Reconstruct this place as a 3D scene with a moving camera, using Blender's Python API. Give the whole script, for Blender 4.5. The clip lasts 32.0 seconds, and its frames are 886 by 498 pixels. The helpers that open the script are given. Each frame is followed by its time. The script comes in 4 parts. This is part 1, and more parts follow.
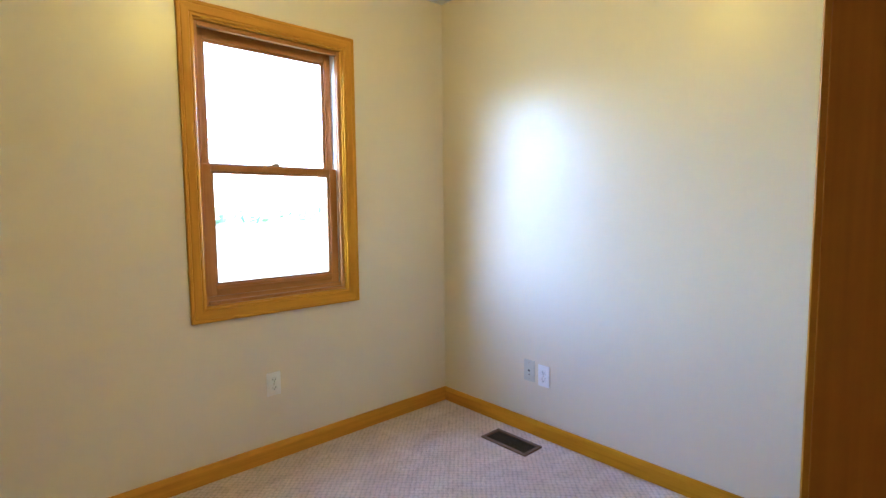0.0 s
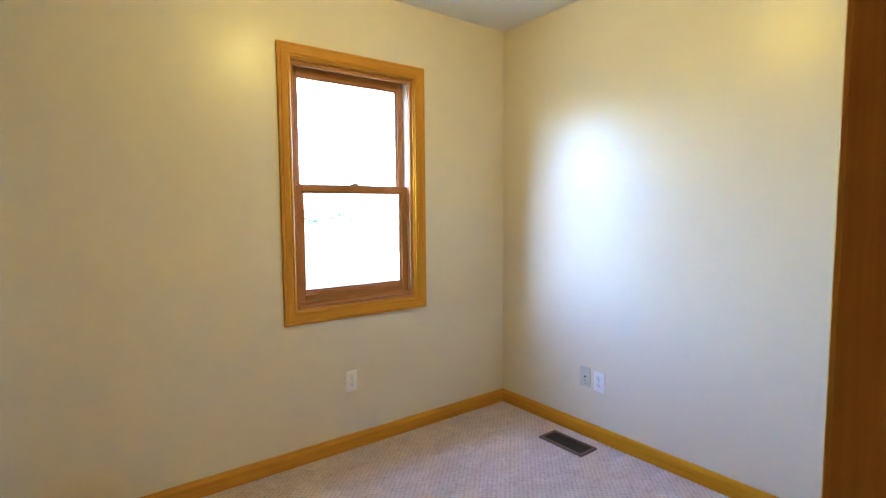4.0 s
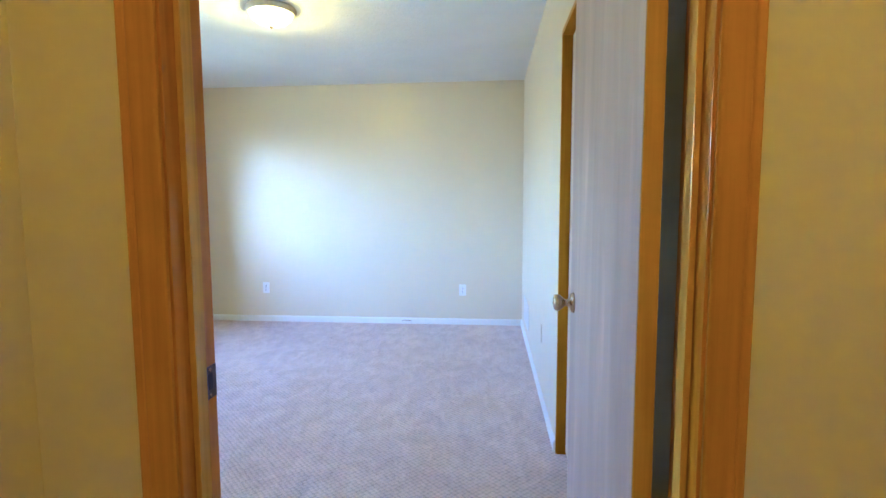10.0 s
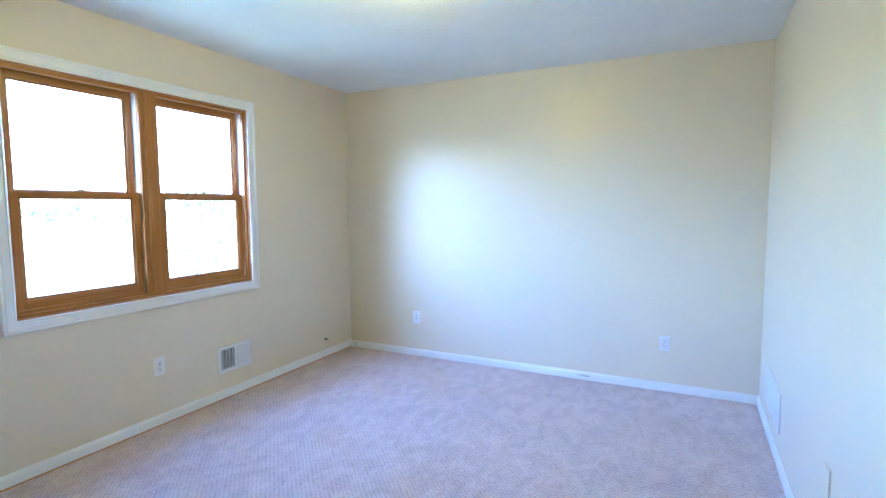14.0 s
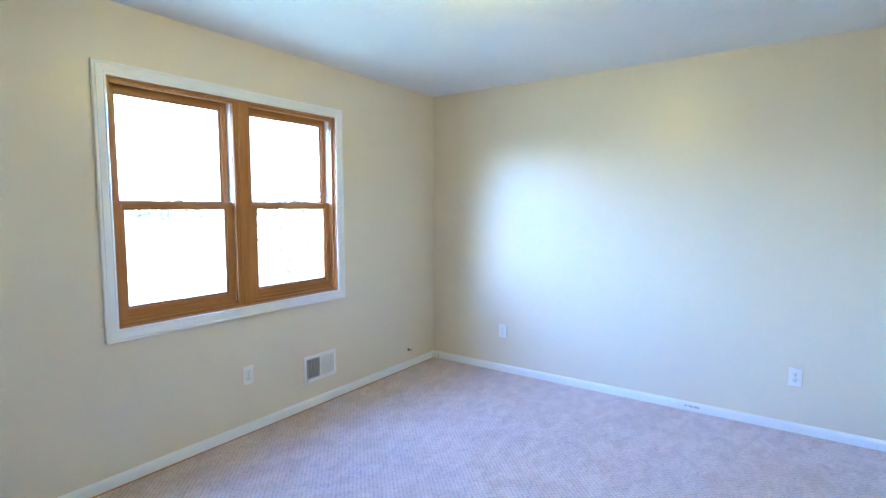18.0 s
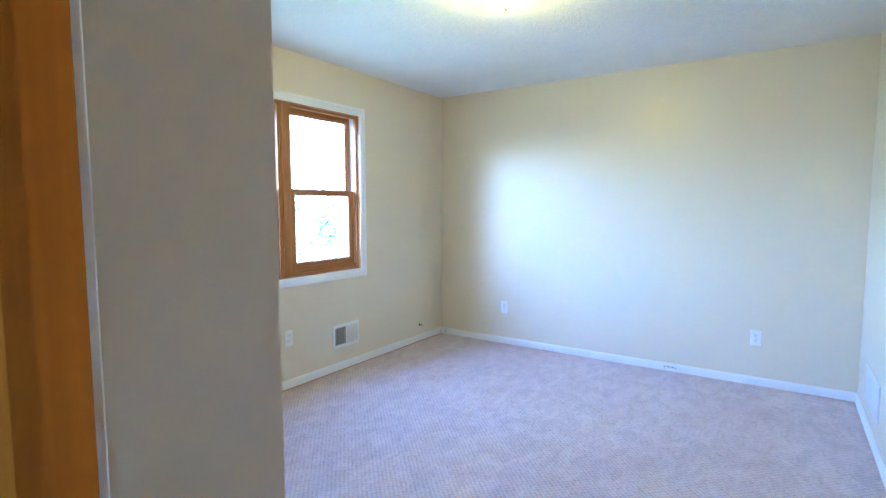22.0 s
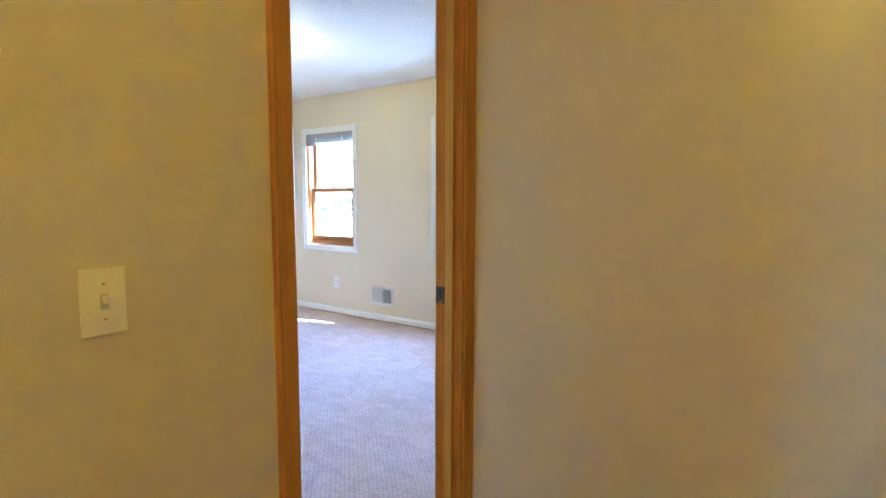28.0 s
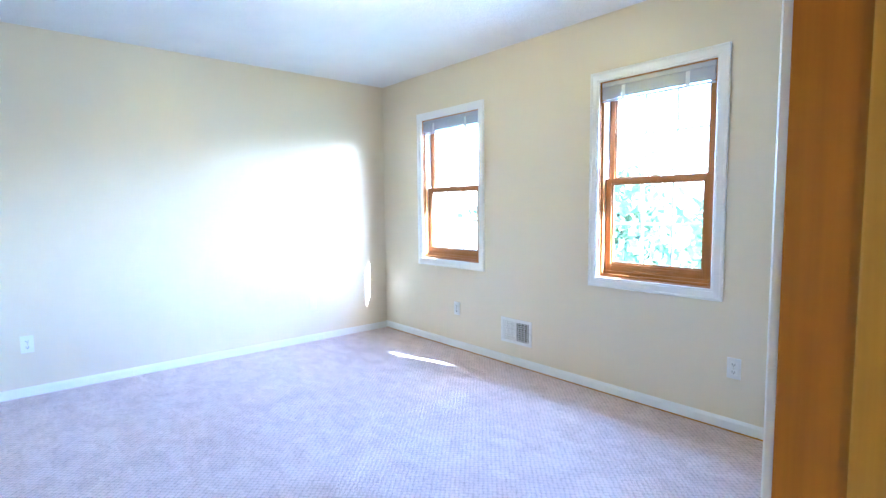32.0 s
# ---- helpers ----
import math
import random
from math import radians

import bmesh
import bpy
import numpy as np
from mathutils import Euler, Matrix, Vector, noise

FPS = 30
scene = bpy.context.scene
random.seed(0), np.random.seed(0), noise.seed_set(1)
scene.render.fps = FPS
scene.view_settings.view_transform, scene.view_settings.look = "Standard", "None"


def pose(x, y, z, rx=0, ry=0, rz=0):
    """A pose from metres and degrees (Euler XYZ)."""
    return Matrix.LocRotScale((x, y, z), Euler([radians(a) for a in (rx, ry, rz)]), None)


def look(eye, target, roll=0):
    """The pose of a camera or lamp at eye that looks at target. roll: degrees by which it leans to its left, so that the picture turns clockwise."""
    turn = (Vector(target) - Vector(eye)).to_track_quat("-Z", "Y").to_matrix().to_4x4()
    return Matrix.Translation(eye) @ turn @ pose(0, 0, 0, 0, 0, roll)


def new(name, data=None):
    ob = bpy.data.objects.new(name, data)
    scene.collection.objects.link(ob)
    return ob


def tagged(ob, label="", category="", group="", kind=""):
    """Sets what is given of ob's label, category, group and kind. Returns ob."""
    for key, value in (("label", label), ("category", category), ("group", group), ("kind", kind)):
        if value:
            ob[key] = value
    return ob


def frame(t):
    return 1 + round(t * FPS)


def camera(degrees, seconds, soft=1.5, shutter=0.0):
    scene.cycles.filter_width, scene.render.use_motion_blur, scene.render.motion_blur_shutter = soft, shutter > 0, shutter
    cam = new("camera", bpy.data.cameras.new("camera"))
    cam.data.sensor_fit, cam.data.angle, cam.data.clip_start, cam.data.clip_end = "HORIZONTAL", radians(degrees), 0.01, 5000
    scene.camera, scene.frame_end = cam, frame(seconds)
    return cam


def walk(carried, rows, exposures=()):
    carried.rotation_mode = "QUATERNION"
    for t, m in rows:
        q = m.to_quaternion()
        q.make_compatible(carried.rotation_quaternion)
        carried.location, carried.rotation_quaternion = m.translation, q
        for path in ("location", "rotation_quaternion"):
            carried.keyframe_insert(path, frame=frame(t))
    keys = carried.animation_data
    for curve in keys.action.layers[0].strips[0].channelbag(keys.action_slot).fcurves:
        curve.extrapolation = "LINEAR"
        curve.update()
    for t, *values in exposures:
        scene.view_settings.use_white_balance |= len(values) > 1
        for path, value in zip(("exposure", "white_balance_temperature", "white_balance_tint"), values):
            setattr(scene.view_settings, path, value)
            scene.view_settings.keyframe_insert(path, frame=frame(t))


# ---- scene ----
cam = camera(82.6, 32.0)
EXPOSURES = [(0, 5.62, 4620, 22), (6, 5.8, 4600, 20), (8, 5.96, 4410, 16), (10, 5.94, 4300, 16), (11.5, 5.92, 4150, 16), (21.5, 5.92, 4150, 16), (22.5, 5.93, 4170, 15), (23.5, 5.92, 4190, 15), (24.2, 5.92, 4240, 15), (25, 5.92, 4410, 16), (26, 6.08, 4530, 16), (28.5, 6.1, 4380, 16), (29.5, 6.06, 4450, 17), (31, 6.06, 4450, 17), (32, 6.17, 4220, 14)]
PATH = [
    (0, (0.013, -1.782, 1.22), (-1.463, -0.442, 1.059), -0.6),
    (0.5, (-0.017, -1.798, 1.256), (-1.532, -0.501, 1.103), -0.6),
    (1, (-0.031, -1.82, 1.302), (-1.572, -0.555, 1.152), -0.6),
    (1.5, (-0.034, -1.843, 1.336), (-1.585, -0.588, 1.192), -0.6),
    (2, (-0.038, -1.85, 1.357), (-1.601, -0.611, 1.208), -0.6),
    (2.5, (-0.044, -1.852, 1.348), (-1.61, -0.617, 1.197), -0.6),
    (4.5, (0.225, -2.08, 1.286), (-1.37, -0.884, 1.133), -0.4),
    (5, (0.352, -2.152, 1.279), (-1.176, -0.871, 1.122), -0.1),
    (5.5, (0.478, -2.172, 1.255), (-0.873, -0.706, 1.089), 0.2),
    (6, (0.575, -2.183, 1.288), (-0.546, -0.538, 1.102), 0.6),
    (6.5, (0.686, -2.181, 1.234), (-0.159, -0.376, 1.066), 0.4),
    (7, (0.787, -2.127, 1.199), (0.218, -0.217, 1.028), -0.1),
    (7.5, (0.769, -1.889, 1.141), (0.423, 0.073, 0.964), 0.2),
    (8, (0.777, -1.758, 1.162), (0.56, 0.221, 0.969), -0.0),
    (8.5, (0.746, -1.471, 1.145), (0.563, 0.511, 0.953), -0.2),
    (9, (0.764, -1.256, 1.178), (0.578, 0.727, 0.992), -0.4),
    (9.5, (0.78, -0.969, 1.198), (0.591, 1.014, 1.02), -0.5),
    (10, (0.778, -0.777, 1.235), (0.595, 1.206, 1.058), -0.2),
    (10.5, (0.874, -0.557, 1.255), (0.637, 1.421, 1.071), -0.5),
    (11, (0.84, -0.369, 1.255), (0.565, 1.604, 1.075), -0.5),
    (11.5, (0.815, -0.232, 1.274), (0.461, 1.728, 1.093), -0.6),
    (12, (0.775, -0.1, 1.294), (0.266, 1.826, 1.119), -0.7),
    (12.5, (0.791, 0.055, 1.315), (0.075, 1.915, 1.143), -0.8),
    (13, (0.735, 0.151, 1.324), (-0.099, 1.961, 1.155), -0.7),
    (13.5, (0.696, 0.248, 1.347), (-0.166, 2.045, 1.177), -0.4),
    (14, (0.661, 0.345, 1.375), (-0.222, 2.131, 1.204), -0.3),
    (14.5, (0.611, 0.397, 1.383), (-0.303, 2.169, 1.218), -0.3),
    (15, (0.572, 0.45, 1.404), (-0.414, 2.182, 1.239), -0.3),
    (15.5, (0.548, 0.487, 1.426), (-0.496, 2.185, 1.257), -0.2),
    (17.5, (0.487, 0.512, 1.434), (-0.637, 2.157, 1.267), -0.0),
    (18, (0.485, 0.501, 1.433), (-0.665, 2.129, 1.267), -0.1),
    (18.5, (0.478, 0.486, 1.432), (-0.696, 2.097, 1.265), -0.2),
    (19, (0.47, 0.472, 1.426), (-0.72, 2.071, 1.258), -0.2),
    (19.5, (0.476, 0.453, 1.407), (-0.739, 2.034, 1.238), -0.1),
    (20, (0.479, 0.411, 1.379), (-0.768, 1.966, 1.211), -0.3),
    (20.5, (0.479, 0.324, 1.372), (-0.767, 1.879, 1.201), -0.2),
    (21, (0.535, 0.212, 1.355), (-0.699, 1.777, 1.188), -0.2),
    (21.5, (0.602, 0.096, 1.342), (-0.587, 1.696, 1.179), -0.1),
    (22, (0.649, -0.029, 1.334), (-0.469, 1.621, 1.167), -0.1),
    (22.5, (0.702, -0.167, 1.316), (-0.342, 1.53, 1.152), -0.1),
    (23, (0.735, -0.328, 1.264), (-0.141, 1.468, 1.112), -0.0),
    (23.5, (0.767, -0.455, 1.244), (0.141, 1.438, 1.086), -0.3),
    (24, (0.822, -0.606, 1.221), (0.466, 1.356, 1.069), 0.3),
    (24.5, (0.883, -0.754, 1.217), (0.859, 1.239, 1.059), 0.1),
    (25, (0.903, -0.923, 1.258), (1.407, 1.003, 1.068), -0.2),
    (25.5, (0.869, -1.13, 1.246), (1.858, 0.6, 1.078), 0.8),
    (26, (0.824, -1.197, 1.258), (2.122, 0.314, 1.085), 0.9),
    (26.5, (0.873, -1.222, 1.268), (2.351, 0.113, 1.087), 0.6),
    (28.5, (1.583, -0.817, 1.28), (3.239, 0.289, 1.089), -0.0),
    (29, (1.773, -0.709, 1.278), (3.429, 0.396, 1.087), -0.4),
    (29.5, (1.924, -0.611, 1.283), (3.577, 0.496, 1.087), -0.2),
    (30, (2.084, -0.475, 1.271), (3.72, 0.659, 1.08), -0.2),
    (30.5, (2.224, -0.346, 1.27), (3.809, 0.859, 1.08), -0.3),
    (31, (2.343, -0.214, 1.288), (3.86, 1.075, 1.097), -0.5),
    (31.5, (2.447, -0.09, 1.243), (3.842, 1.331, 1.065), -0.5),
    (32, (2.457, -0.005, 1.238), (3.755, 1.508, 1.073), -0.6),
]
walk(cam, [(t, look(eye, target, roll)) for t, eye, target, roll in PATH], EXPOSURES)

# ---------------------------------------------------------------- world and light
world = bpy.data.worlds.new("sky")
scene.world = world
world.use_nodes = True
wn = world.node_tree.nodes
sky = wn.new("ShaderNodeTexSky")
sky.sky_type = "NISHITA"
sky.sun_disc = False
SUN_EL, SUN_AZ = 32.0, 163.4          # degrees; azimuth clockwise from +y
sky.sun_elevation = radians(SUN_EL)
sky.sun_rotation = radians(SUN_AZ)
sky.dust_density = 1.7
sky.ozone_density = 2.0
wn["Background"].inputs["Strength"].default_value = 0.15
world.node_tree.links.new(sky.outputs[0], wn["Background"].inputs[0])

sun = new("sun", bpy.data.lights.new("sun", "SUN"))
sun.data.energy = 2.2
sun.data.angle = radians(0.6)
sun.data.color = (1.0, 0.95, 0.86)
sx, sy = math.sin(radians(SUN_AZ)), math.cos(radians(SUN_AZ))
sun.matrix_world = look((sx * 30, sy * 30, 30 * math.tan(radians(SUN_EL))), (0, 0, 0))


def bulb(name, x, y, z, watts, colour, size=0.07):
    """The bulb of a ceiling fixture."""
    lamp = new(name, bpy.data.lights.new(name, "POINT"))
    lamp.data.energy, lamp.data.color, lamp.data.shadow_soft_size = watts, colour, size
    lamp.location = (x, y, z)
    return lamp


def skylight(name, x, y, z, travel, watts, spread=62.0, size=(0.2, 0.26)):
    """An added area lamp at a window's opening, standing in for bright sky; travel is the way its light goes."""
    lamp = new(name, bpy.data.lights.new(name, "AREA"))
    lamp.data.shape, lamp.data.size, lamp.data.size_y = "RECTANGLE", size[0], size[1]
    lamp.data.energy, lamp.data.color, lamp.data.spread = watts, (0.66, 0.80, 1.0), radians(spread)
    lamp.matrix_world = look((x, y, z), (x + travel[0], y + travel[1], z + travel[2]))
    return lamp


# added lamps, aimed to lay the bright patches on the north walls
skylight("skylight_room_a", -2.44, -0.72, 1.62, (0.52, 0.70, -0.48), 0.0095, 66.0)
skylight("skylight_room_b", -2.44, 1.96, 1.66, (0.78, 0.50, -0.44), 0.036, 76.0)
skylight("skylight_room_b", -2.44, 2.74, 1.66, (0.78, 0.50, -0.44), 0.036, 76.0)
# added fill just outside the east windows; the last one lights the north wall
skylight("sky_fill_room_c", 5.62, 3.32, 1.45, (-0.80, -0.42, -0.40), 0.12, 150.0, (0.5, 0.8))
skylight("sky_fill_room_c", 5.62, 1.48, 1.45, (-0.80, 0.22, -0.34), 0.46, 150.0, (0.5, 0.8))
skylight("sky_fill_room_c", 5.51, 3.25, 1.75, (-0.66, 0.52, -0.50), 0.010, 66.0)

WARM = (1.0, 0.66, 0.07)
bulb("bulb_room_a", -1.1, -0.95, 2.36, 0.66, WARM)
bulb("bulb_room_b", -0.57, 2.34, 2.36, 0.64, WARM)
bulb("bulb_room_c", 3.81, 2.28, 2.36, 0.46, WARM)
bulb("bulb_hall", 1.02, -1.20, 2.36, 0.50, (1.0, 0.545, 0.012))

# ---------------------------------------------------------------- materials


def nodes_of(name):
    m = bpy.data.materials.new(name)
    m.use_nodes = True
    return m, m.node_tree.nodes, m.node_tree.links, m.node_tree.nodes["Principled BSDF"]


def rgb(c):
    return (c[0], c[1], c[2], 1.0)


def noise_at(n, l, coord, scale, detail=4.0, stretch=(1, 1, 1)):
    mp = n.new("ShaderNodeMapping")
    mp.inputs["Scale"].default_value = stretch
    l.new(coord, mp.inputs["Vector"])
    t = n.new("ShaderNodeTexNoise")
    t.inputs["Scale"].default_value, t.inputs["Detail"].default_value = scale, detail
    l.new(mp.outputs[0], t.inputs["Vector"])
    return t


def ramp(n, l, fac, stops):
    r = n.new("ShaderNodeValToRGB")
    e = r.color_ramp.elements
    e[0].position, e[0].color = stops[0][0], rgb(stops[0][1])
    e[1].position, e[1].color = stops[-1][0], rgb(stops[-1][1])
    for p, c in stops[1:-1]:
        k = e.new(p)
        k.color = rgb(c)
    l.new(fac, r.inputs[0])
    return r


def mixed(n, l, fac, a, b, blend="MIX"):
    m = n.new("ShaderNodeMix")
    m.data_type, m.blend_type = "RGBA", blend
    if isinstance(fac, float):
        m.inputs[0].default_value = fac
    else:
        l.new(fac, m.inputs[0])
    l.new(a, m.inputs[6])
    l.new(b, m.inputs[7])
    return m.outputs[2]


def bumped(n, l, p, height, strength, distance):
    b = n.new("ShaderNodeBump")
    b.inputs["Strength"].default_value, b.inputs["Distance"].default_value = strength, distance
    l.new(height, b.inputs["Height"])
    l.new(b.outputs[0], p.inputs["Normal"])
    return b


def paint(name, colour, rough=0.4, dirt=0.05, peel=0.12, peel_scale=260.0, spec=0.5):
    """Rolled paint: orange-peel relief, faint roller marks and stains."""
    m, n, l, p = nodes_of(name)
    co = n.new("ShaderNodeTexCoord").outputs["Object"]
    big = noise_at(n, l, co, 1.7, 5)
    dark = [c * (1 - dirt) for c in colour]
    light = [min(1, c * (1 + dirt * 0.5)) for c in colour]
    r = ramp(n, l, big.outputs[0], [(0.3, dark), (0.7, light)])
    l.new(r.outputs[0], p.inputs["Base Color"])
    roll = noise_at(n, l, co, 9, 3, (1, 1, 0.25))
    rr = n.new("ShaderNodeMapRange")
    rr.inputs["To Min"].default_value, rr.inputs["To Max"].default_value = rough - 0.006, rough + 0.008
    l.new(roll.outputs[0], rr.inputs[0])
    l.new(rr.outputs[0], p.inputs["Roughness"])
    p.inputs["Specular IOR Level"].default_value = spec
    fine = noise_at(n, l, co, peel_scale, 2)
    bumped(n, l, p, fine.outputs[0], peel, 0.002)
    return m


def timber(name, colours, axis="z", rough=0.36, coat=0.03, fine=1.0):
    """Stained softwood or oak with the grain along one axis."""
    m, n, l, p = nodes_of(name)
    co = n.new("ShaderNodeTexCoord").outputs["Object"]
    k = "xyz".index(axis)
    st = [16.0, 16.0, 16.0]
    st[k] = 0.9
    warp = noise_at(n, l, co, 1.0, 5, st)
    st2 = [90.0, 90.0, 90.0]
    st2[k] = 2.5
    grain = noise_at(n, l, co, 1.0, 6, st2)
    mid = ramp(n, l, warp.outputs[0], [(0.28, colours[0]), (0.5, colours[1]), (0.72, colours[2])])
    dk = ramp(n, l, grain.outputs[0], [(0.3, (0.62, 0.58, 0.52)), (0.62, (1.0, 1.0, 1.0))])
    mul = mixed(n, l, 0.45 * fine, mid.outputs[0], dk.outputs[0], "MULTIPLY")
    l.new(mul, p.inputs["Base Color"])
    p.inputs["Roughness"].default_value = rough
    p.inputs["Specular IOR Level"].default_value = 0.15
    p.inputs["Coat Weight"].default_value, p.inputs["Coat Roughness"].default_value = coat, 0.18
    bumped(n, l, p, grain.outputs[0], 0.12, 0.001)
    return m


def veneer(name, dark, pale):
    """Rotary-cut birch: broad cloudy figure in tall flames, fine short pores, rubbed smudges."""
    m, n, l, p = nodes_of(name)
    co = n.new("ShaderNodeTexCoord").outputs["Object"]
    broad = noise_at(n, l, co, 4.0, 5, (1, 1.8, 0.22))
    broad.inputs["Distortion"].default_value = 1.2
    pores = noise_at(n, l, co, 1.0, 4, (140, 110, 7))
    smudge = noise_at(n, l, co, 7.0, 6, (1, 1.2, 0.28))
    tone = ramp(n, l, broad.outputs[0], [(0.3, dark), (0.5, [0.5 * (a + b) for a, b in zip(dark, pale)]), (0.68, pale)])
    fine = ramp(n, l, pores.outputs[0], [(0.3, (0.90, 0.88, 0.86)), (0.6, (1, 1, 1))])
    wear = ramp(n, l, smudge.outputs[0], [(0.36, (0.90, 0.87, 0.83)), (0.46, (1, 1, 1)), (0.58, (1.05, 1.05, 1.06)), (0.70, (1.28, 1.29, 1.34))])
    a = mixed(n, l, 0.32, tone.outputs[0], fine.outputs[0], "MULTIPLY")
    l.new(mixed(n, l, 1.0, a, wear.outputs[0], "MULTIPLY"), p.inputs["Base Color"])
    gl = n.new("ShaderNodeMapRange")
    gl.inputs["To Min"].default_value, gl.inputs["To Max"].default_value = 0.3, 0.48
    l.new(smudge.outputs[0], gl.inputs[0])
    l.new(gl.outputs[0], p.inputs["Roughness"])
    bumped(n, l, p, pores.outputs[0], 0.06, 0.001)
    return m


def plain(name, colour, rough=0.5, metal=0.0, vary=0.1, scale=40.0, bump=0.05):
    m, n, l, p = nodes_of(name)
    co = n.new("ShaderNodeTexCoord").outputs["Object"]
    t = noise_at(n, l, co, scale, 5)
    r = ramp(n, l, t.outputs[0], [(0.3, [c * (1 - vary) for c in colour]), (0.7, [min(1, c * (1 + vary)) for c in colour])])
    l.new(r.outputs[0], p.inputs["Base Color"])
    p.inputs["Roughness"].default_value, p.inputs["Metallic"].default_value = rough, metal
    if bump:
        bumped(n, l, p, t.outputs[0], bump, 0.001)
    return m


def carpet_material():
    """Cut-and-loop carpet: small staggered loops, trodden patches and brushed lanes."""
    m, n, l, p = nodes_of("carpet")
    co = n.new("ShaderNodeTexCoord").outputs["Object"]
    v = n.new("ShaderNodeTexVoronoi")
    v.inputs["Scale"].default_value, v.inputs["Randomness"].default_value = 48.0, 0.28
    turn = n.new("ShaderNodeMapping")
    turn.inputs["Rotation"].default_value = (0, 0, radians(45))
    turn.inputs["Scale"].default_value = (1.0, 1.0, 0.2)
    l.new(co, turn.inputs["Vector"])
    l.new(turn.outputs[0], v.inputs["Vector"])
    loops = ramp(n, l, v.outputs["Distance"], [(0.05, (1, 1, 1)), (0.38, (0.94, 0.94, 0.94)), (0.78, (0.50, 0.47, 0.45))])
    fluff = noise_at(n, l, co, 420, 3)
    trod = noise_at(n, l, co, 11.0, 10, (1.0, 0.6, 1))
    trod.inputs["Distortion"].default_value = 0.8
    patch = noise_at(n, l, co, 1.3, 3)
    tone = ramp(n, l, trod.outputs[0], [(0.34, (0.72, 0.57, 0.51)), (0.5, (0.79, 0.635, 0.57)), (0.66, (0.86, 0.71, 0.64))])
    tone2 = ramp(n, l, patch.outputs[0], [(0.3, (0.9, 0.89, 0.88)), (0.7, (1, 1, 1))])
    a = mixed(n, l, 1.0, tone.outputs[0], tone2.outputs[0], "MULTIPLY")
    b = mixed(n, l, 0.8, a, loops.outputs[0], "MULTIPLY")
    l.new(b, p.inputs["Base Color"])
    p.inputs["Roughness"].default_value = 0.95
    p.inputs["Specular IOR Level"].default_value = 0.15
    p.inputs["Sheen Weight"].default_value, p.inputs["Sheen Roughness"].default_value = 0.25, 0.5
    sub = n.new("ShaderNodeMath")
    sub.operation = "SUBTRACT"
    l.new(fluff.outputs[0], sub.inputs[0])
    l.new(v.outputs["Distance"], sub.inputs[1])
    bumped(n, l, p, sub.outputs[0], 0.85, 0.008)
    return m


def ceiling_material():
    """White knock-down plaster."""
    m, n, l, p = nodes_of("ceiling_plaster")
    co = n.new("ShaderNodeTexCoord").outputs["Object"]
    a = noise_at(n, l, co, 17, 4)
    a.inputs["Distortion"].default_value = 1.6
    b = ramp(n, l, a.outputs[0], [(0.42, (0, 0, 0)), (0.50, (1, 1, 1)), (0.58, (0.1, 0.1, 0.1))])
    bumped(n, l, p, b.outputs[0], 0.42, 0.005)
    g = noise_at(n, l, co, 2.0, 3)
    c = ramp(n, l, g.outputs[0], [(0.3, (0.77, 0.78, 0.77)), (0.7, (0.82, 0.83, 0.82))])
    l.new(c.outputs[0], p.inputs["Base Color"])
    p.inputs["Roughness"].default_value = 0.8
    return m


def glass_material():
    m, n, l, p = nodes_of("window_glass")
    n.remove(p)
    tr, gl, mx = n.new("ShaderNodeBsdfTransparent"), n.new("ShaderNodeBsdfGlossy"), n.new("ShaderNodeMixShader")
    tr.inputs["Color"].default_value = (0.95, 0.97, 0.97, 1)
    gl.inputs["Roughness"].default_value = 0.02
    lw = n.new("ShaderNodeLayerWeight")
    lw.inputs["Blend"].default_value = 0.5
    pw = n.new("ShaderNodeMath")
    pw.operation = "POWER"
    pw.inputs[1].default_value = 4.0
    l.new(lw.outputs["Facing"], pw.inputs[0])
    fr = n.new("ShaderNodeMapRange")
    fr.inputs["To Min"].default_value, fr.inputs["To Max"].default_value = 0.03, 0.8
    l.new(pw.outputs[0], fr.inputs[0])
    l.new(fr.outputs[0], mx.inputs[0])
    l.new(tr.outputs[0], mx.inputs[1])
    l.new(gl.outputs[0], mx.inputs[2])
    l.new(mx.outputs[0], n["Material Output"].inputs[0])
    return m


def glowing(name, colour, strength):
    m, n, l, p = nodes_of(name)
    p.inputs["Base Color"].default_value = rgb((0.8, 0.78, 0.72))
    p.inputs["Emission Color"].default_value = rgb(colour)
    p.inputs["Emission Strength"].default_value = strength
    p.inputs["Roughness"].default_value = 0.3
    return m


WALL = paint("wall_cream_paint", (0.71, 0.632, 0.465), 0.33, 0.014, 0.10, spec=0.5)
TRIM_WHITE = paint("trim_white_paint", (0.80, 0.80, 0.78), 0.35, 0.03, 0.04, 90)
OAK_C = [(0.49, 0.232, 0.001), (0.55, 0.264, 0.0015), (0.60, 0.292, 0.0025)]
OAK = {a: timber("stained_oak_" + a, OAK_C, a) for a in "xyz"}
PINE_C = [(0.34, 0.150, 0.036), (0.40, 0.182, 0.047), (0.46, 0.215, 0.062)]
PINE = {a: timber("varnished_pine_" + a, PINE_C, a, 0.35, 0.1) for a in "xyz"}
JAMB_C = [(0.45, 0.182, 0.001), (0.49, 0.202, 0.0012), (0.53, 0.222, 0.0016)]
JAMB = {a: timber("dark_stained_jamb_" + a, JAMB_C, a, 0.28, 0.14) for a in "xyz"}
BIRCH = veneer("birch_veneer", (0.38, 0.265, 0.195), (0.47, 0.345, 0.265))
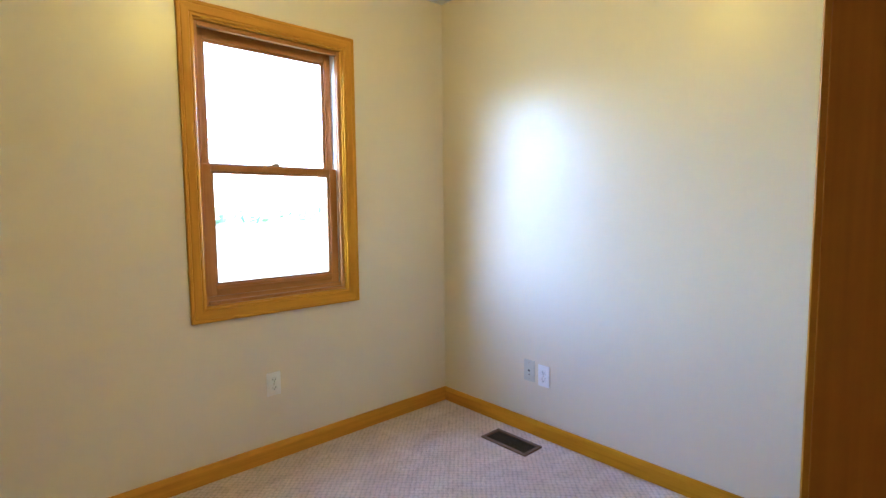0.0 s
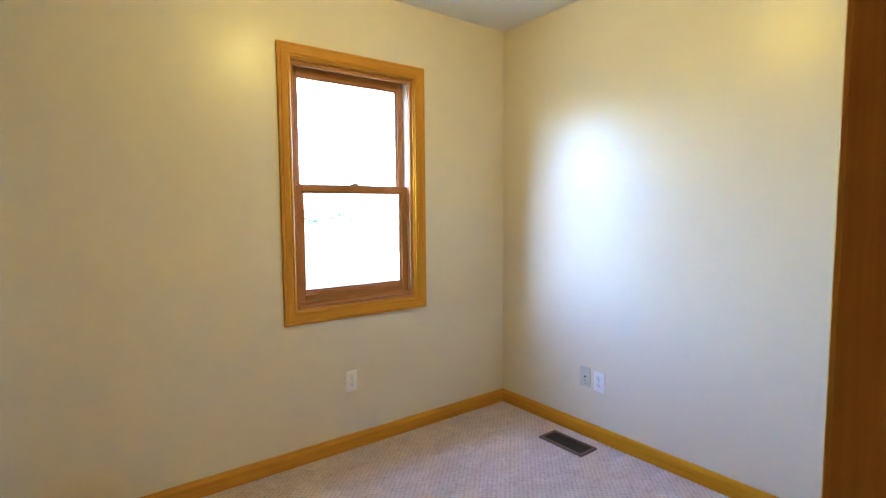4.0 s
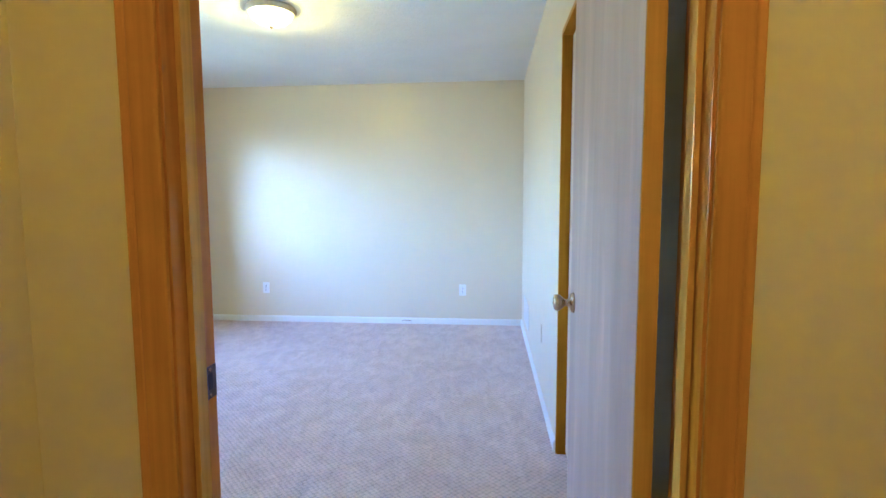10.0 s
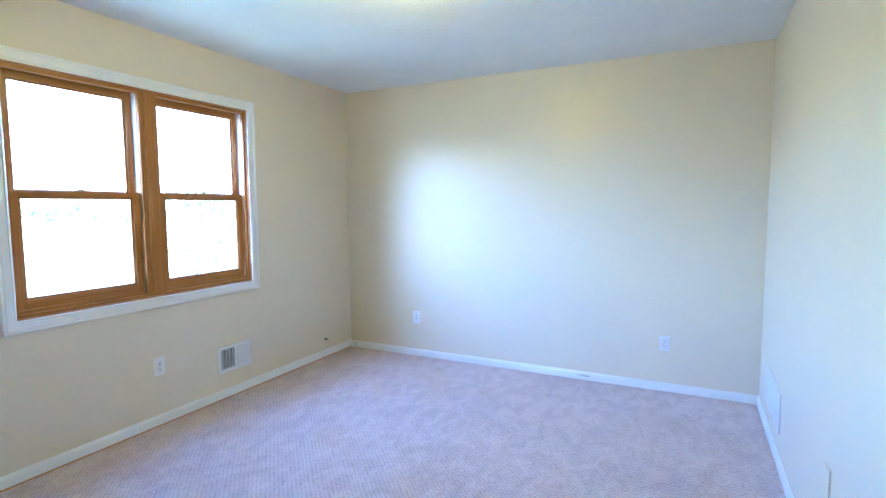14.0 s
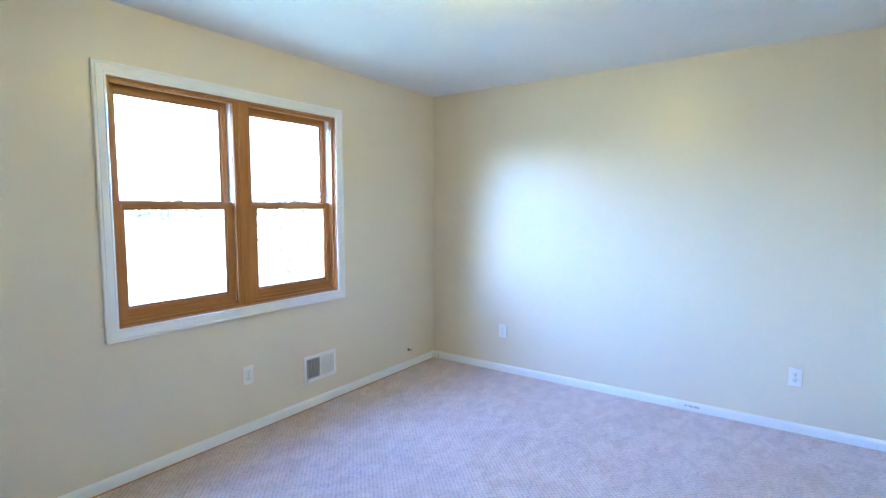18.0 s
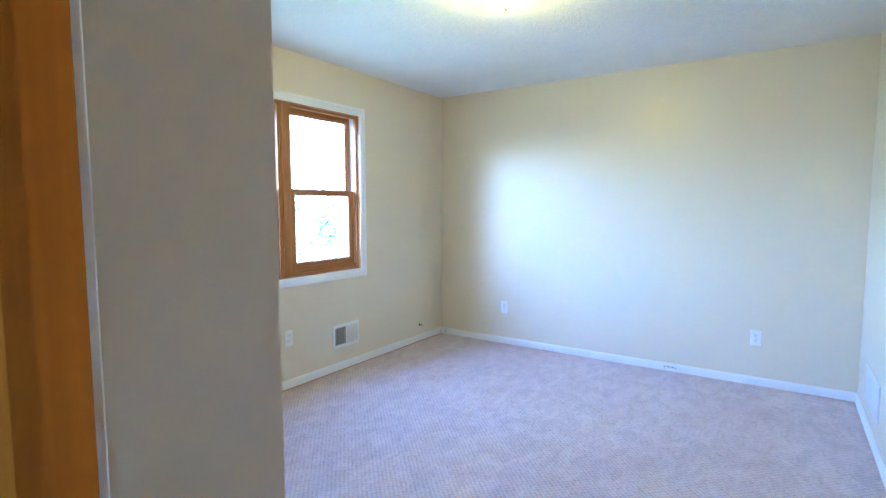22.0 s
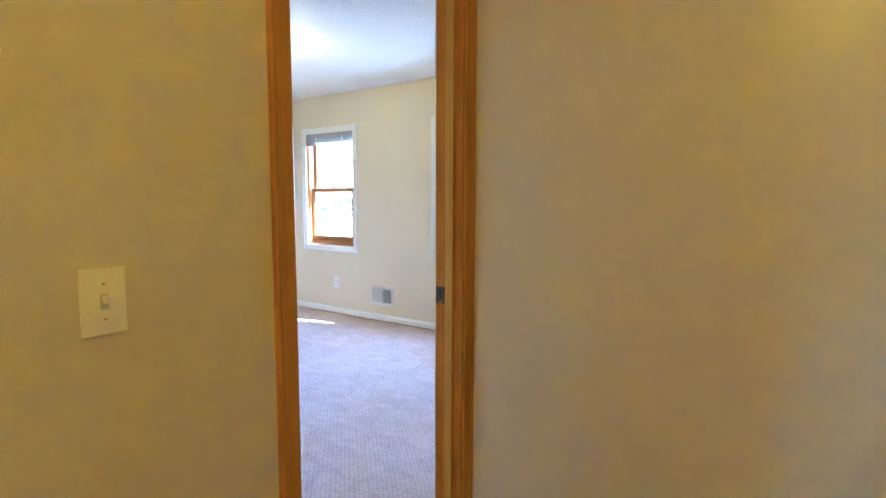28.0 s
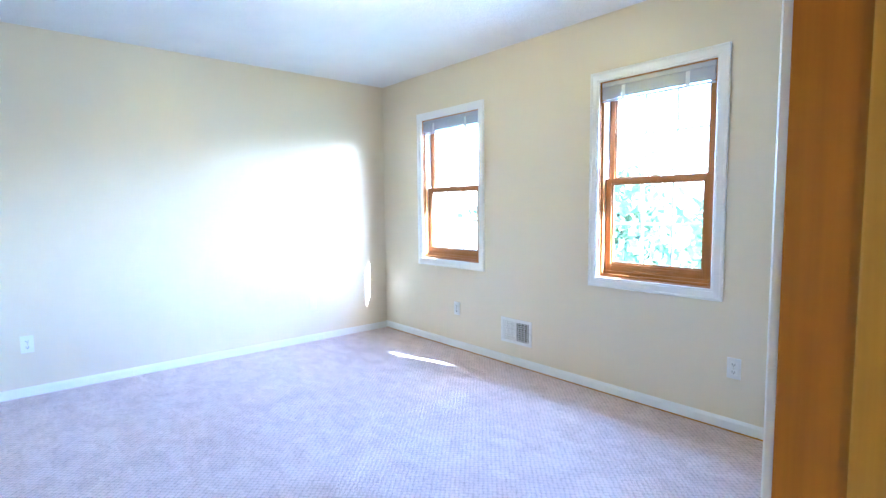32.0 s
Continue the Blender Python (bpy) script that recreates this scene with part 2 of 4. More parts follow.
PALE_BIRCH = veneer("pale_birch_veneer", (0.52, 0.42, 0.29), (0.66, 0.58, 0.46))
STOP_C = [(0.54, 0.30, 0.028), (0.60, 0.34, 0.036), (0.65, 0.38, 0.048)]
STOP = {a: timber("pale_pine_stop_" + a, STOP_C, a, 0.26, 0.2) for a in "xyz"}
CARPET = carpet_material()
PLASTER = ceiling_material()
GLASS = glass_material()
PLATE_WHITE = plain("white_plastic", (0.80, 0.80, 0.79), 0.35, 0, 0.02, 20, 0)
PLATE_IVORY = plain("ivory_plastic", (0.92, 0.87, 0.70), 0.4, 0, 0.03, 20, 0)
PLATE_GREY = plain("grey_green_plastic", (0.55, 0.55, 0.46), 0.4, 0, 0.03, 20, 0)
DUCT = plain("blackened_steel", (0.045, 0.032, 0.022), 0.5, 0.4, 0.3, 60, 0)
SLOT = plain("dark_slot", (0.03, 0.028, 0.025), 0.7, 0, 0.2, 60, 0)
BRONZE = plain("brown_register_metal", (0.15, 0.09, 0.06), 0.45, 0.3, 0.25, 50)
ENAMEL = plain("white_enamelled_steel", (0.76, 0.76, 0.74), 0.35, 0, 0.03, 30, 0)
NICKEL = plain("aged_brass_nickel", (0.50, 0.42, 0.28), 0.25, 1.0, 0.15, 30)
PEWTER = plain("dull_pewter", (0.58, 0.55, 0.47), 0.45, 0.35, 0.1, 40, 0)
HINGE = plain("brass_plated_hinge", (0.42, 0.32, 0.16), 0.4, 0.9, 0.2, 60)
STRIKE = plain("tarnished_bronze_plate", (0.11, 0.075, 0.045), 0.4, 0.9, 0.3, 70)
VINYL = plain("white_vinyl_track", (0.74, 0.75, 0.76), 0.4, 0, 0.03, 30, 0)
# white slats; the grey-violet puts their backlit shade into the colour
BLIND = plain("backlit_aluminium_slat", (0.40, 0.41, 0.48), 0.35, 0.1, 0.04, 30, 0)
CABLE = plain("black_cable", (0.03, 0.03, 0.03), 0.5, 0, 0.1, 60, 0)
BARE = plain("bare_wood_patch", (0.42, 0.36, 0.28), 0.7, 0, 0.3, 120)
DOME = glowing("lit_frosted_glass", (1.0, 0.74, 0.22), 0.11)
EXTERIOR = plain("exterior_siding", (0.55, 0.53, 0.48), 0.7, 0, 0.08, 6)
GRASS = plain("dry_meadow_grass", (0.10, 0.11, 0.06), 0.95, 0, 0.35, 0.6, 0)
LEAF = plain("tree_leaves", (0.12, 0.16, 0.07), 0.8, 0, 0.4, 1.4, 0)
BARK = plain("bark", (0.12, 0.085, 0.055), 0.9, 0, 0.3, 12)

# ---------------------------------------------------------------- mesh helpers


def part(name, bm, material, parent=None, label=""):
    """Links a bmesh as one mesh object, under a thing or under a part."""
    bmesh.ops.recalc_face_normals(bm, faces=bm.faces)
    me = bpy.data.meshes.new(name)
    bm.to_mesh(me)
    bm.free()
    me.materials.append(material)
    ob = new(name, me)
    if parent is not None:
        ob.parent = parent
        ob.matrix_parent_inverse = parent.matrix_world.inverted()
    if label:
        ob["label"] = label
    return ob


def thing(name, at, label, category, group="", kind=""):
    ob = new(name)
    ob.empty_display_size = 0.1
    ob.matrix_world = Matrix.Translation(at)
    return tagged(ob, label, category, group, kind)


def box(bm, x0, x1, y0, y1, z0, z1, bevel=0.0):
    x0, x1 = min(x0, x1), max(x0, x1)
    y0, y1 = min(y0, y1), max(y0, y1)
    z0, z1 = min(z0, z1), max(z0, z1)
    v = [bm.verts.new((x, y, z)) for z in (z0, z1) for y in (y0, y1) for x in (x0, x1)]
    fs = [bm.faces.new([v[i] for i in q]) for q in ((0, 1, 3, 2), (4, 6, 7, 5), (0, 4, 5, 1), (2, 3, 7, 6), (0, 2, 6, 4), (1, 5, 7, 3))]
    if bevel:
        es = list({e for f in fs for e in f.edges})
        bmesh.ops.bevel(bm, geom=es, offset=bevel, segments=2, affect="EDGES", profile=0.6)
    return bm


def boxed(*a, **k):
    return box(bmesh.new(), *a, **k)


def lathe(bm, profile, centre, axis="z", steps=32):
    """Turns (radius, height) pairs round an axis through centre."""
    rings = []
    for r, h in profile:
        ring = []
        for i in range(steps):
            a = 2 * math.pi * i / steps
            c, s = r * math.cos(a), r * math.sin(a)
            d = {"z": (c, s, h), "x": (h, c, s), "y": (c, h, s)}[axis]
            ring.append(bm.verts.new(Vector(centre) + Vector(d)))
        rings.append(ring)
    for a, b in zip(rings, rings[1:]):
        for i in range(steps):
            j = (i + 1) % steps
            bm.faces.new((a[i], a[j], b[j], b[i]))
    bm.faces.new(rings[0])
    bm.faces.new(rings[-1])
    return bm


def smooth(ob):
    for f in ob.data.polygons:
        f.use_smooth = True
    return ob


def panel_grid(us, vs, solid, lift, t0, t1):
    """A slab of cells with holes: lift(u, v, t) gives the place; t0 and t1 are its two faces."""
    bm = bmesh.new()
    cache = {}

    def vert(i, j, k):
        if (i, j, k) not in cache:
            cache[i, j, k] = bm.verts.new(lift(us[i], vs[j], (t0, t1)[k]))
        return cache[i, j, k]

    def full(i, j):
        return 0 <= i < len(us) - 1 and 0 <= j < len(vs) - 1 and solid(0.5 * (us[i] + us[i + 1]), 0.5 * (vs[j] + vs[j + 1]))

    for i in range(len(us) - 1):
        for j in range(len(vs) - 1):
            if not full(i, j):
                continue
            for k in (0, 1):
                bm.faces.new([vert(i, j, k), vert(i + 1, j, k), vert(i + 1, j + 1, k), vert(i, j + 1, k)])
            for (di, dj), (a, b) in (((-1, 0), ((i, j), (i, j + 1))), ((1, 0), ((i + 1, j), (i + 1, j + 1))), ((0, -1), ((i, j), (i + 1, j))), ((0, 1), ((i, j + 1), (i + 1, j + 1)))):
                if not full(i + di, j + dj):
                    bm.faces.new([vert(*a, 0), vert(*b, 0), vert(*b, 1), vert(*a, 1)])
    return bm


def holed(holes, u0, u1, v0, v1):
    us = sorted({u0, u1, *[h[0] for h in holes], *[h[1] for h in holes]})
    vs = sorted({v0, v1, *[h[2] for h in holes], *[h[3] for h in holes]})
    return us, vs, lambda u, v: not any(h[0] < u < h[1] and h[2] < v < h[3] for h in holes)


def wall(name, axis, t0, t1, u0, u1, holes=(), z0=-0.02, z1=2.46, material=None, label=""):
    us, vs, ok = holed(holes, u0, u1, z0, z1)
    lift = (lambda u, v, t: (t, u, v)) if axis == "x" else (lambda u, v, t: (u, t, v))
    ob = part(name, panel_grid(us, vs, ok, lift, t0, t1), material or WALL)
    return tagged(ob, label or "cream painted plasterboard wall with a soft sheen", "wall", kind="structure")


def face(axis, const, sign):
    """Places on a wall's face: u along it, z up, h out from it into the room."""
    if axis == "x":
        return lambda u, z, h: Vector((const + sign * h, u, z))
    return lambda u, z, h: Vector((u, const + sign * h, z))


def moulding(profile, a, b, ma, mb, n, f):
    """One board of a profile of (width, height) pairs from a to b on a face, its ends cut along ma and mb."""
    bm = bmesh.new()
    rows = []
    for p, m in ((a, ma), (b, mb)):
        rows.append([bm.verts.new(f(p[0] + w * m[0], p[1] + w * m[1], h)) for w, h in profile])
    k = len(profile)
    for i in range(k):
        j = (i + 1) % k
        bm.faces.new((rows[0][i], rows[0][j], rows[1][j], rows[1][i]))
    bm.faces.new(rows[0])
    bm.faces.new(rows[1][::-1])
    return bm


def casing_profile(w, fancy=False):
    """A casing, thin at the opening and thick at the back band; the fancy one has two beads."""
    if fancy:
        return [(0, 0), (0, 0.007), (0.003, 0.010), (w * 0.16, 0.0105), (w * 0.20, 0.0085), (w * 0.24, 0.012), (w * 0.5, 0.0135), (w * 0.72, 0.0145), (w * 0.76, 0.0125), (w * 0.80, 0.016), (w * 0.95, 0.017), (w, 0.0145), (w, 0)]
    return [(0, 0), (0, 0.008), (0.003, 0.0102), (w * 0.12, 0.0113), (w * 0.5, 0.0132), (w * 0.7, 0.0152), (w * 0.74, 0.0142), (w * 0.78, 0.0162), (w * 0.93, 0.0172), (w * 0.98, 0.0162), (w, 0.0142), (w, 0)]


def casing(parent, f, u0, u1, z0, z1, w, mats, bottom=True, names=("casing_side", "casing_side", "head_casing", "bottom_casing")):
    """A mitred frame round an opening; mats: timber by axis, or one paint."""
    pr = casing_profile(w, bottom)
    ua = "y" if abs(f(1, 0, 0)[1] - f(0, 0, 0)[1]) > 0.5 else "x"
    up = mats if not isinstance(mats, dict) else mats["z"]
    along = mats if not isinstance(mats, dict) else mats[ua]
    foot = -1 if bottom else 0
    part(names[0], moulding(pr, (u0, z0), (u0, z1), (-1, foot), (-1, 1), None, f), up, parent)
    part(names[1], moulding(pr, (u1, z0), (u1, z1), (1, foot), (1, 1), None, f), up, parent)
    part(names[2], moulding(pr, (u0, z1), (u1, z1), (-1, 1), (1, 1), None, f), along, parent)
    if bottom:
        part(names[3], moulding(pr, (u0, z0), (u1, z0), (-1, -1), (1, -1), None, f), along, parent)


def baseboard(name, f, u0, u1, h, mats, label, t=0.012, lift=0.002):
    pr = [(0, 0), (0, t), (h * 0.72, t), (h * 0.84, t * 0.75), (h * 0.95, t * 0.45), (h, t * 0.3), (h, 0)]
    ua = "y" if abs(f(1, 0, 0)[1] - f(0, 0, 0)[1]) > 0.5 else "x"
    ob = part(name, moulding(pr, (u0, lift), (u1, lift), (0, 1), (0, 1), None, f), mats[ua] if isinstance(mats, dict) else mats)
    return tagged(ob, label, "baseboard", kind="structure")


def fbox(f, u0, u1, z0, z1, h0, h1, bevel=0.0, bm=None):
    a, b = f(u0, z0, h0), f(u1, z1, h1)
    return box(bm or bmesh.new(), a[0], b[0], a[1], b[1], a[2], b[2], bevel)


# ---------------------------------------------------------------- plan, in metres
XW, XE, YN = -2.315, 5.385, 4.32      # inner faces of the outside walls
T = 0.115                             # thickness of the inner walls
YA = 0.34                             # north face of the small room
YS, XL = 0.472, 0.001                # corner where the middle bedroom widens
XB = 1.11                             # east face of the middle bedroom
XH = 2.955                            # east face of the hall
CEIL = 2.44
CL = 1.68                             # north side of the closet opening
A_DOOR = (-2.053, -1.110)              # opening into the small room
B_DOOR = (0.260, 1.098)
C_DOOR = (2.155, 2.897)
DH = 2.045
WIN_A = (-1.147, -0.298, 0.728, 2.103)
WIN_B = (1.545, 3.163, 0.753, 2.145)
WIN_C1 = (2.886, 3.749, 0.710, 2.091)
WIN_C2 = (1.066, 1.905, 0.708, 2.086)
CW = 0.059                            # width of the casings


def hole(w, inset=0.052):
    return (w[0] + inset, w[1] - inset, w[2] + inset, w[3] - inset)


wall("wall_west", "x", XW - 0.16, XW, -4.3, YN, [hole(WIN_A), hole(WIN_B)], label="cream painted outside wall pierced by oak windows")
wall("wall_north", "y", YN, YN + 0.16, XW - 0.16, XE + 0.16, label="cream painted outside wall with a satin sheen")
wall("wall_east", "x", XE, XE + 0.16, -0.0, YN, [hole(WIN_C1), hole(WIN_C2)], label="cream painted outside wall with two windows")
wall("wall_hall_west", "x", -T, 0, -4.3, T, [(A_DOOR[0] - 0.02, A_DOOR[1] + 0.02, -0.1, DH + 0.02)])
wall("wall_room_divider", "y", YA, YS, XW, XL)
wall("wall_hall_north", "y", 0, T, 0.0, XE, [(B_DOOR[0] - 0.02, B_DOOR[1] + 0.02, -0.1, DH + 0.02), (C_DOOR[0] - 0.02, C_DOOR[1] + 0.02, -0.1, DH + 0.02)])
wall("wall_alcove", "x", XL - T, XL, T, YA)
wall("wall_bedroom_divider", "x", XB, XB + T, 1.0, YN, [(1.02, CL, -0.1, 2.03)])
wall("wall_behind_door", "x", XB + T + 0.002, XB + 2 * T, T, 1.116)
wall("wall_hall_east", "x", XH, XH + T, -4.3, 0.0, z0=-3.0)
wall("wall_south", "y", -4.45, -4.3, XW - 0.16, XH + T, z0=-3.0)

wall("wall_stairwell", "x", 2.165, 2.28, -4.3, -1.0, z0=-3.0, z1=-0.222)
wall("wall_under_landing", "y", -1.115, -1.0, 2.28, XH, z0=-3.0, z1=-0.222)
us, vs, ok = holed([(2.28, XH, -3.9, -1.12)], XW - 0.1, XE + 0.1, -4.35, YN + 0.1)
floor = part("floor", panel_grid(us, vs, ok, lambda u, v, t: (u, v, t), -0.22, 0.0), CARPET)
tagged(floor, "beige textured loop carpet with trodden lanes", "carpet floor", kind="structure")
ceiling = part("ceiling", boxed(XW - 0.16, XE + 0.16, -4.45, YN + 0.16, CEIL, CEIL + 0.12), PLASTER)
tagged(ceiling, "white textured plaster ceiling", "ceiling", kind="structure")

# unseen overhang, added and sized to keep sun off the upper sashes
eave = part("shading_eave", boxed(XE + 0.162, XE + 0.62, -0.4, YN + 0.6, 2.62, 2.74, 0.004), TRIM_WHITE)
tagged(eave, "unseen white eave added to shade the upper east windows", "eave", kind="structure")

# ---------------------------------------------------------------- baseboards
FW, FN, FE = face("x", XW, 1), face("y", YN, -1), face("x", XE, -1)
OAKB = "stained oak baseboard with a rounded top edge"
WHTB = "narrow white painted baseboard, slightly chipped"
baseboard("baseboard_1", FW, -4.3, YA, 0.083, OAK, OAKB)
baseboard("baseboard_2", face("y", YA, -1), XW, -T, 0.083, OAK, OAKB)
baseboard("baseboard_3", face("x", -T, -1), A_DOOR[1] + CW + 0.006, YA, 0.083, OAK, OAKB)
baseboard("baseboard_4", face("x", 0, 1), A_DOOR[1] + CW + 0.006, 0, 0.083, OAK, OAKB)
baseboard("baseboard_5", face("y", 0, -1), 0, B_DOOR[0] - CW - 0.006, 0.083, OAK, OAKB)
baseboard("baseboard_6", face("y", 0, -1), B_DOOR[1] + CW + 0.006, C_DOOR[0] - CW - 0.006, 0.083, OAK, OAKB)
baseboard("baseboard_7", face("x", XH, -1), -1.12, 0, 0.083, OAK, OAKB)
baseboard("baseboard_8", face("x", 0, 1), -4.3, A_DOOR[0] - CW - 0.006, 0.083, OAK, OAKB)
WB = 0.062
baseboard("baseboard_9", FW, YS, YN, WB, TRIM_WHITE, WHTB, 0.012, 0.008)
baseboard("baseboard_10", FN, XW, XB, WB, TRIM_WHITE, WHTB)
baseboard("baseboard_11", face("x", XB, -1), CL + 0.002, YN, WB, TRIM_WHITE, WHTB)
baseboard("baseboard_12", face("y", YS, 1), XW, XL, WB, TRIM_WHITE, WHTB)
baseboard("baseboard_13", FN, XB + T, XE, WB, TRIM_WHITE, WHTB)
baseboard("baseboard_14", FE, T, YN, WB, TRIM_WHITE, WHTB, 0.012, 0.008)
# brown strip draws the tack strip and the shadow line of the gap together
for q in ((FW, YS), (FE, T)):
    strip = part("trim", fbox(q[0], q[1] + 0.012, YN - 0.013, 0.0002, 0.0076, 0.0005, 0.0105), JAMB["y"])
    tagged(strip, "thin brown tack strip and shadow line in the gap under the white baseboard", "trim", kind="structure")
baseboard("baseboard_15", face("x", XB + T, 1), T, YN, WB, TRIM_WHITE, WHTB)
baseboard("baseboard_16", face("y", T, 1), C_DOOR[1] + CW + 0.006, XE, WB, TRIM_WHITE, WHTB)

# ---------------------------------------------------------------- door frames


def door_frame(name, axis, t0, t1, u0, u1, hall_sign, label, inner_mat, stop_at, strike=None):
    """Jambs and stops through the wall between t0 and t1, and a casing on each face."""
    base = (0.5 * (t0 + t1), 0.5 * (u0 + u1), 0) if axis == "x" else (0.5 * (u0 + u1), 0.5 * (t0 + t1), 0)
    th = thing(name, base, label, "door frame", kind="structure")
    g = (lambda a0, a1, b0, b1, z0, z1, bv: boxed(a0, a1, b0, b1, z0, z1, bevel=bv)) if axis == "x" else (lambda a0, a1, b0, b1, z0, z1, bv: boxed(b0, b1, a0, a1, z0, z1, bevel=bv))
    ua = "y" if axis == "x" else "x"
    part("jamb", g(t0 - 0.001, t1 + 0.001, u0 - 0.018, u0, 0, DH, 0.0015), JAMB["z"], th, "dark stained jamb")
    part("jamb", g(t0 - 0.001, t1 + 0.001, u1, u1 + 0.018, 0, DH, 0.0015), JAMB["z"], th, "dark stained jamb")
    part("head_jamb", g(t0 - 0.001, t1 + 0.001, u0 - 0.018, u1 + 0.018, DH, DH + 0.018, 0.0015), JAMB[ua], th, "dark stained head jamb")
    if stop_at:
        s0, s1 = stop_at
        part("door_stop", g(s0, s1, u0 + 0.0005, u0 + 0.0115, 0, DH - 0.012, 0.002), STOP["z"], th, "pale pine stop")
        part("door_stop", g(s0, s1, u1 - 0.0115, u1 - 0.0005, 0, DH - 0.012, 0.002), STOP["z"], th, "pale pine stop")
        part("door_stop", g(s0, s1, u0 + 0.0005, u1 - 0.0005, DH - 0.0118, DH - 0.0005, 0.002), STOP[ua], th, "pale pine stop")
    hall, room = (t1, t0) if hall_sign > 0 else (t0, t1)
    casing(th, face(axis, hall, hall_sign), u0 - 0.005, u1 + 0.005, 0, DH + 0.005, CW, OAK, False)
    casing(th, face(axis, room, -hall_sign), u0 - 0.005, u1 + 0.005, 0, DH + 0.005, CW, inner_mat, False, ("room_casing_side", "room_casing_side", "room_head_casing", ""))
    if strike:
        u, side, d, zs = strike
        st = part("strike_plate", g(d - 0.019, d + 0.021, u, u + side * 0.0025, zs - 0.031, zs + 0.031, 0.0011), STRIKE, th, "tarnished metal strike plate")
        part("bolt_hole", g(d - 0.006, d + 0.007, u + side * 0.0026, u + side * 0.0032, zs - 0.013, zs + 0.017, 0), SLOT, st, "dark bolt hole")
        for z in (zs - 0.024, zs + 0.024):
            part("screw", lathe(bmesh.new(), [(0.0035, 0), (0.003, side * 0.001)], (u + side * 0.0025, d, z) if axis == "y" else (d, u + side * 0.0025, z), "x" if axis == "y" else "y", 10), NICKEL, st)
    return th


door_frame("door_1", "x", -T, 0, A_DOOR[0], A_DOOR[1], 1, "stained oak cased opening into the small room", OAK, None)
door_frame("door_2", "y", 0, T, B_DOOR[0], B_DOOR[1], -1, "stained oak door frame with pale stops and a strike plate", TRIM_WHITE, (0.035, 0.068), (B_DOOR[0], 1, 0.092, 0.906))
door_frame("door_3", "y", 0, T, C_DOOR[0], C_DOOR[1], -1, "stained oak door frame at the hall corner", TRIM_WHITE, (0.035, 0.068), (C_DOOR[1], -1, 0.092, 0.932))

# ---------------------------------------------------------------- windows


def sash(parent, f, u0, u1, z0, z1, d0, d1, stile, top, bottom, name, muntins=0):
    """A glazed sash; d is the depth outwards from the inner face of the wall."""
    s = part(name, fbox(f, u0, u0 + stile, z0, z1, -d0, -d1, 0.003), PINE["z"], parent, "varnished wooden sash")
    part("stile", fbox(f, u1 - stile, u1, z0, z1, -d0, -d1, 0.003), PINE["z"], s)
    part("rail", fbox(f, u0 + stile, u1 - stile, z1 - top, z1, -d0, -d1, 0.003), PINE["y"], s)
    part("rail", fbox(f, u0 + stile, u1 - stile, z0, z0 + bottom, -d0, -d1, 0.003), PINE["y"], s)
    if bottom > 0.05:
        part("rail_lip", fbox(f, u0 + stile, u1 - stile, z0 + bottom * 0.62, z0 + bottom * 0.78, -(d0 - 0.006), -(d0 - 0.0005), 0.002), PINE["y"], s)
    gd = 0.5 * (d0 + d1) + 0.004
    bead = 0.012
    ui, uj, zi, zj = u0 + stile, u1 - stile, z0 + bottom, z1 - top
    bm = bmesh.new()
    for q in ((ui, ui + bead, zi, zj), (uj - bead, uj, zi, zj), (ui + bead, uj - bead, zi, zi + bead), (ui + bead, uj - bead, zj - bead, zj)):
        fbox(f, q[0], q[1], q[2], q[3], -(d0 + 0.008), -(gd - 0.003), 0.0, bm)
    part("glazing_bead", bm, PINE["y"], s)
    p = part("pane", fbox(f, ui, uj, zi, zj, -gd, -(gd + 0.004)), GLASS, s, "clear glass pane")
    p.visible_shadow = False
    if muntins:
        for k in range(1, muntins):
            u = ui + (uj - ui) * k / muntins
            part("muntin", fbox(f, u - 0.008, u + 0.008, zi, zj, -(gd + 0.006), -(gd + 0.016), 0.002), VINYL, s, "white muntin")
        z = 0.5 * (zi + zj)
        part("muntin", fbox(f, ui, uj, z - 0.008, z + 0.008, -(gd + 0.0165), -(gd + 0.022), 0.002), VINYL, s, "white muntin")
    return s


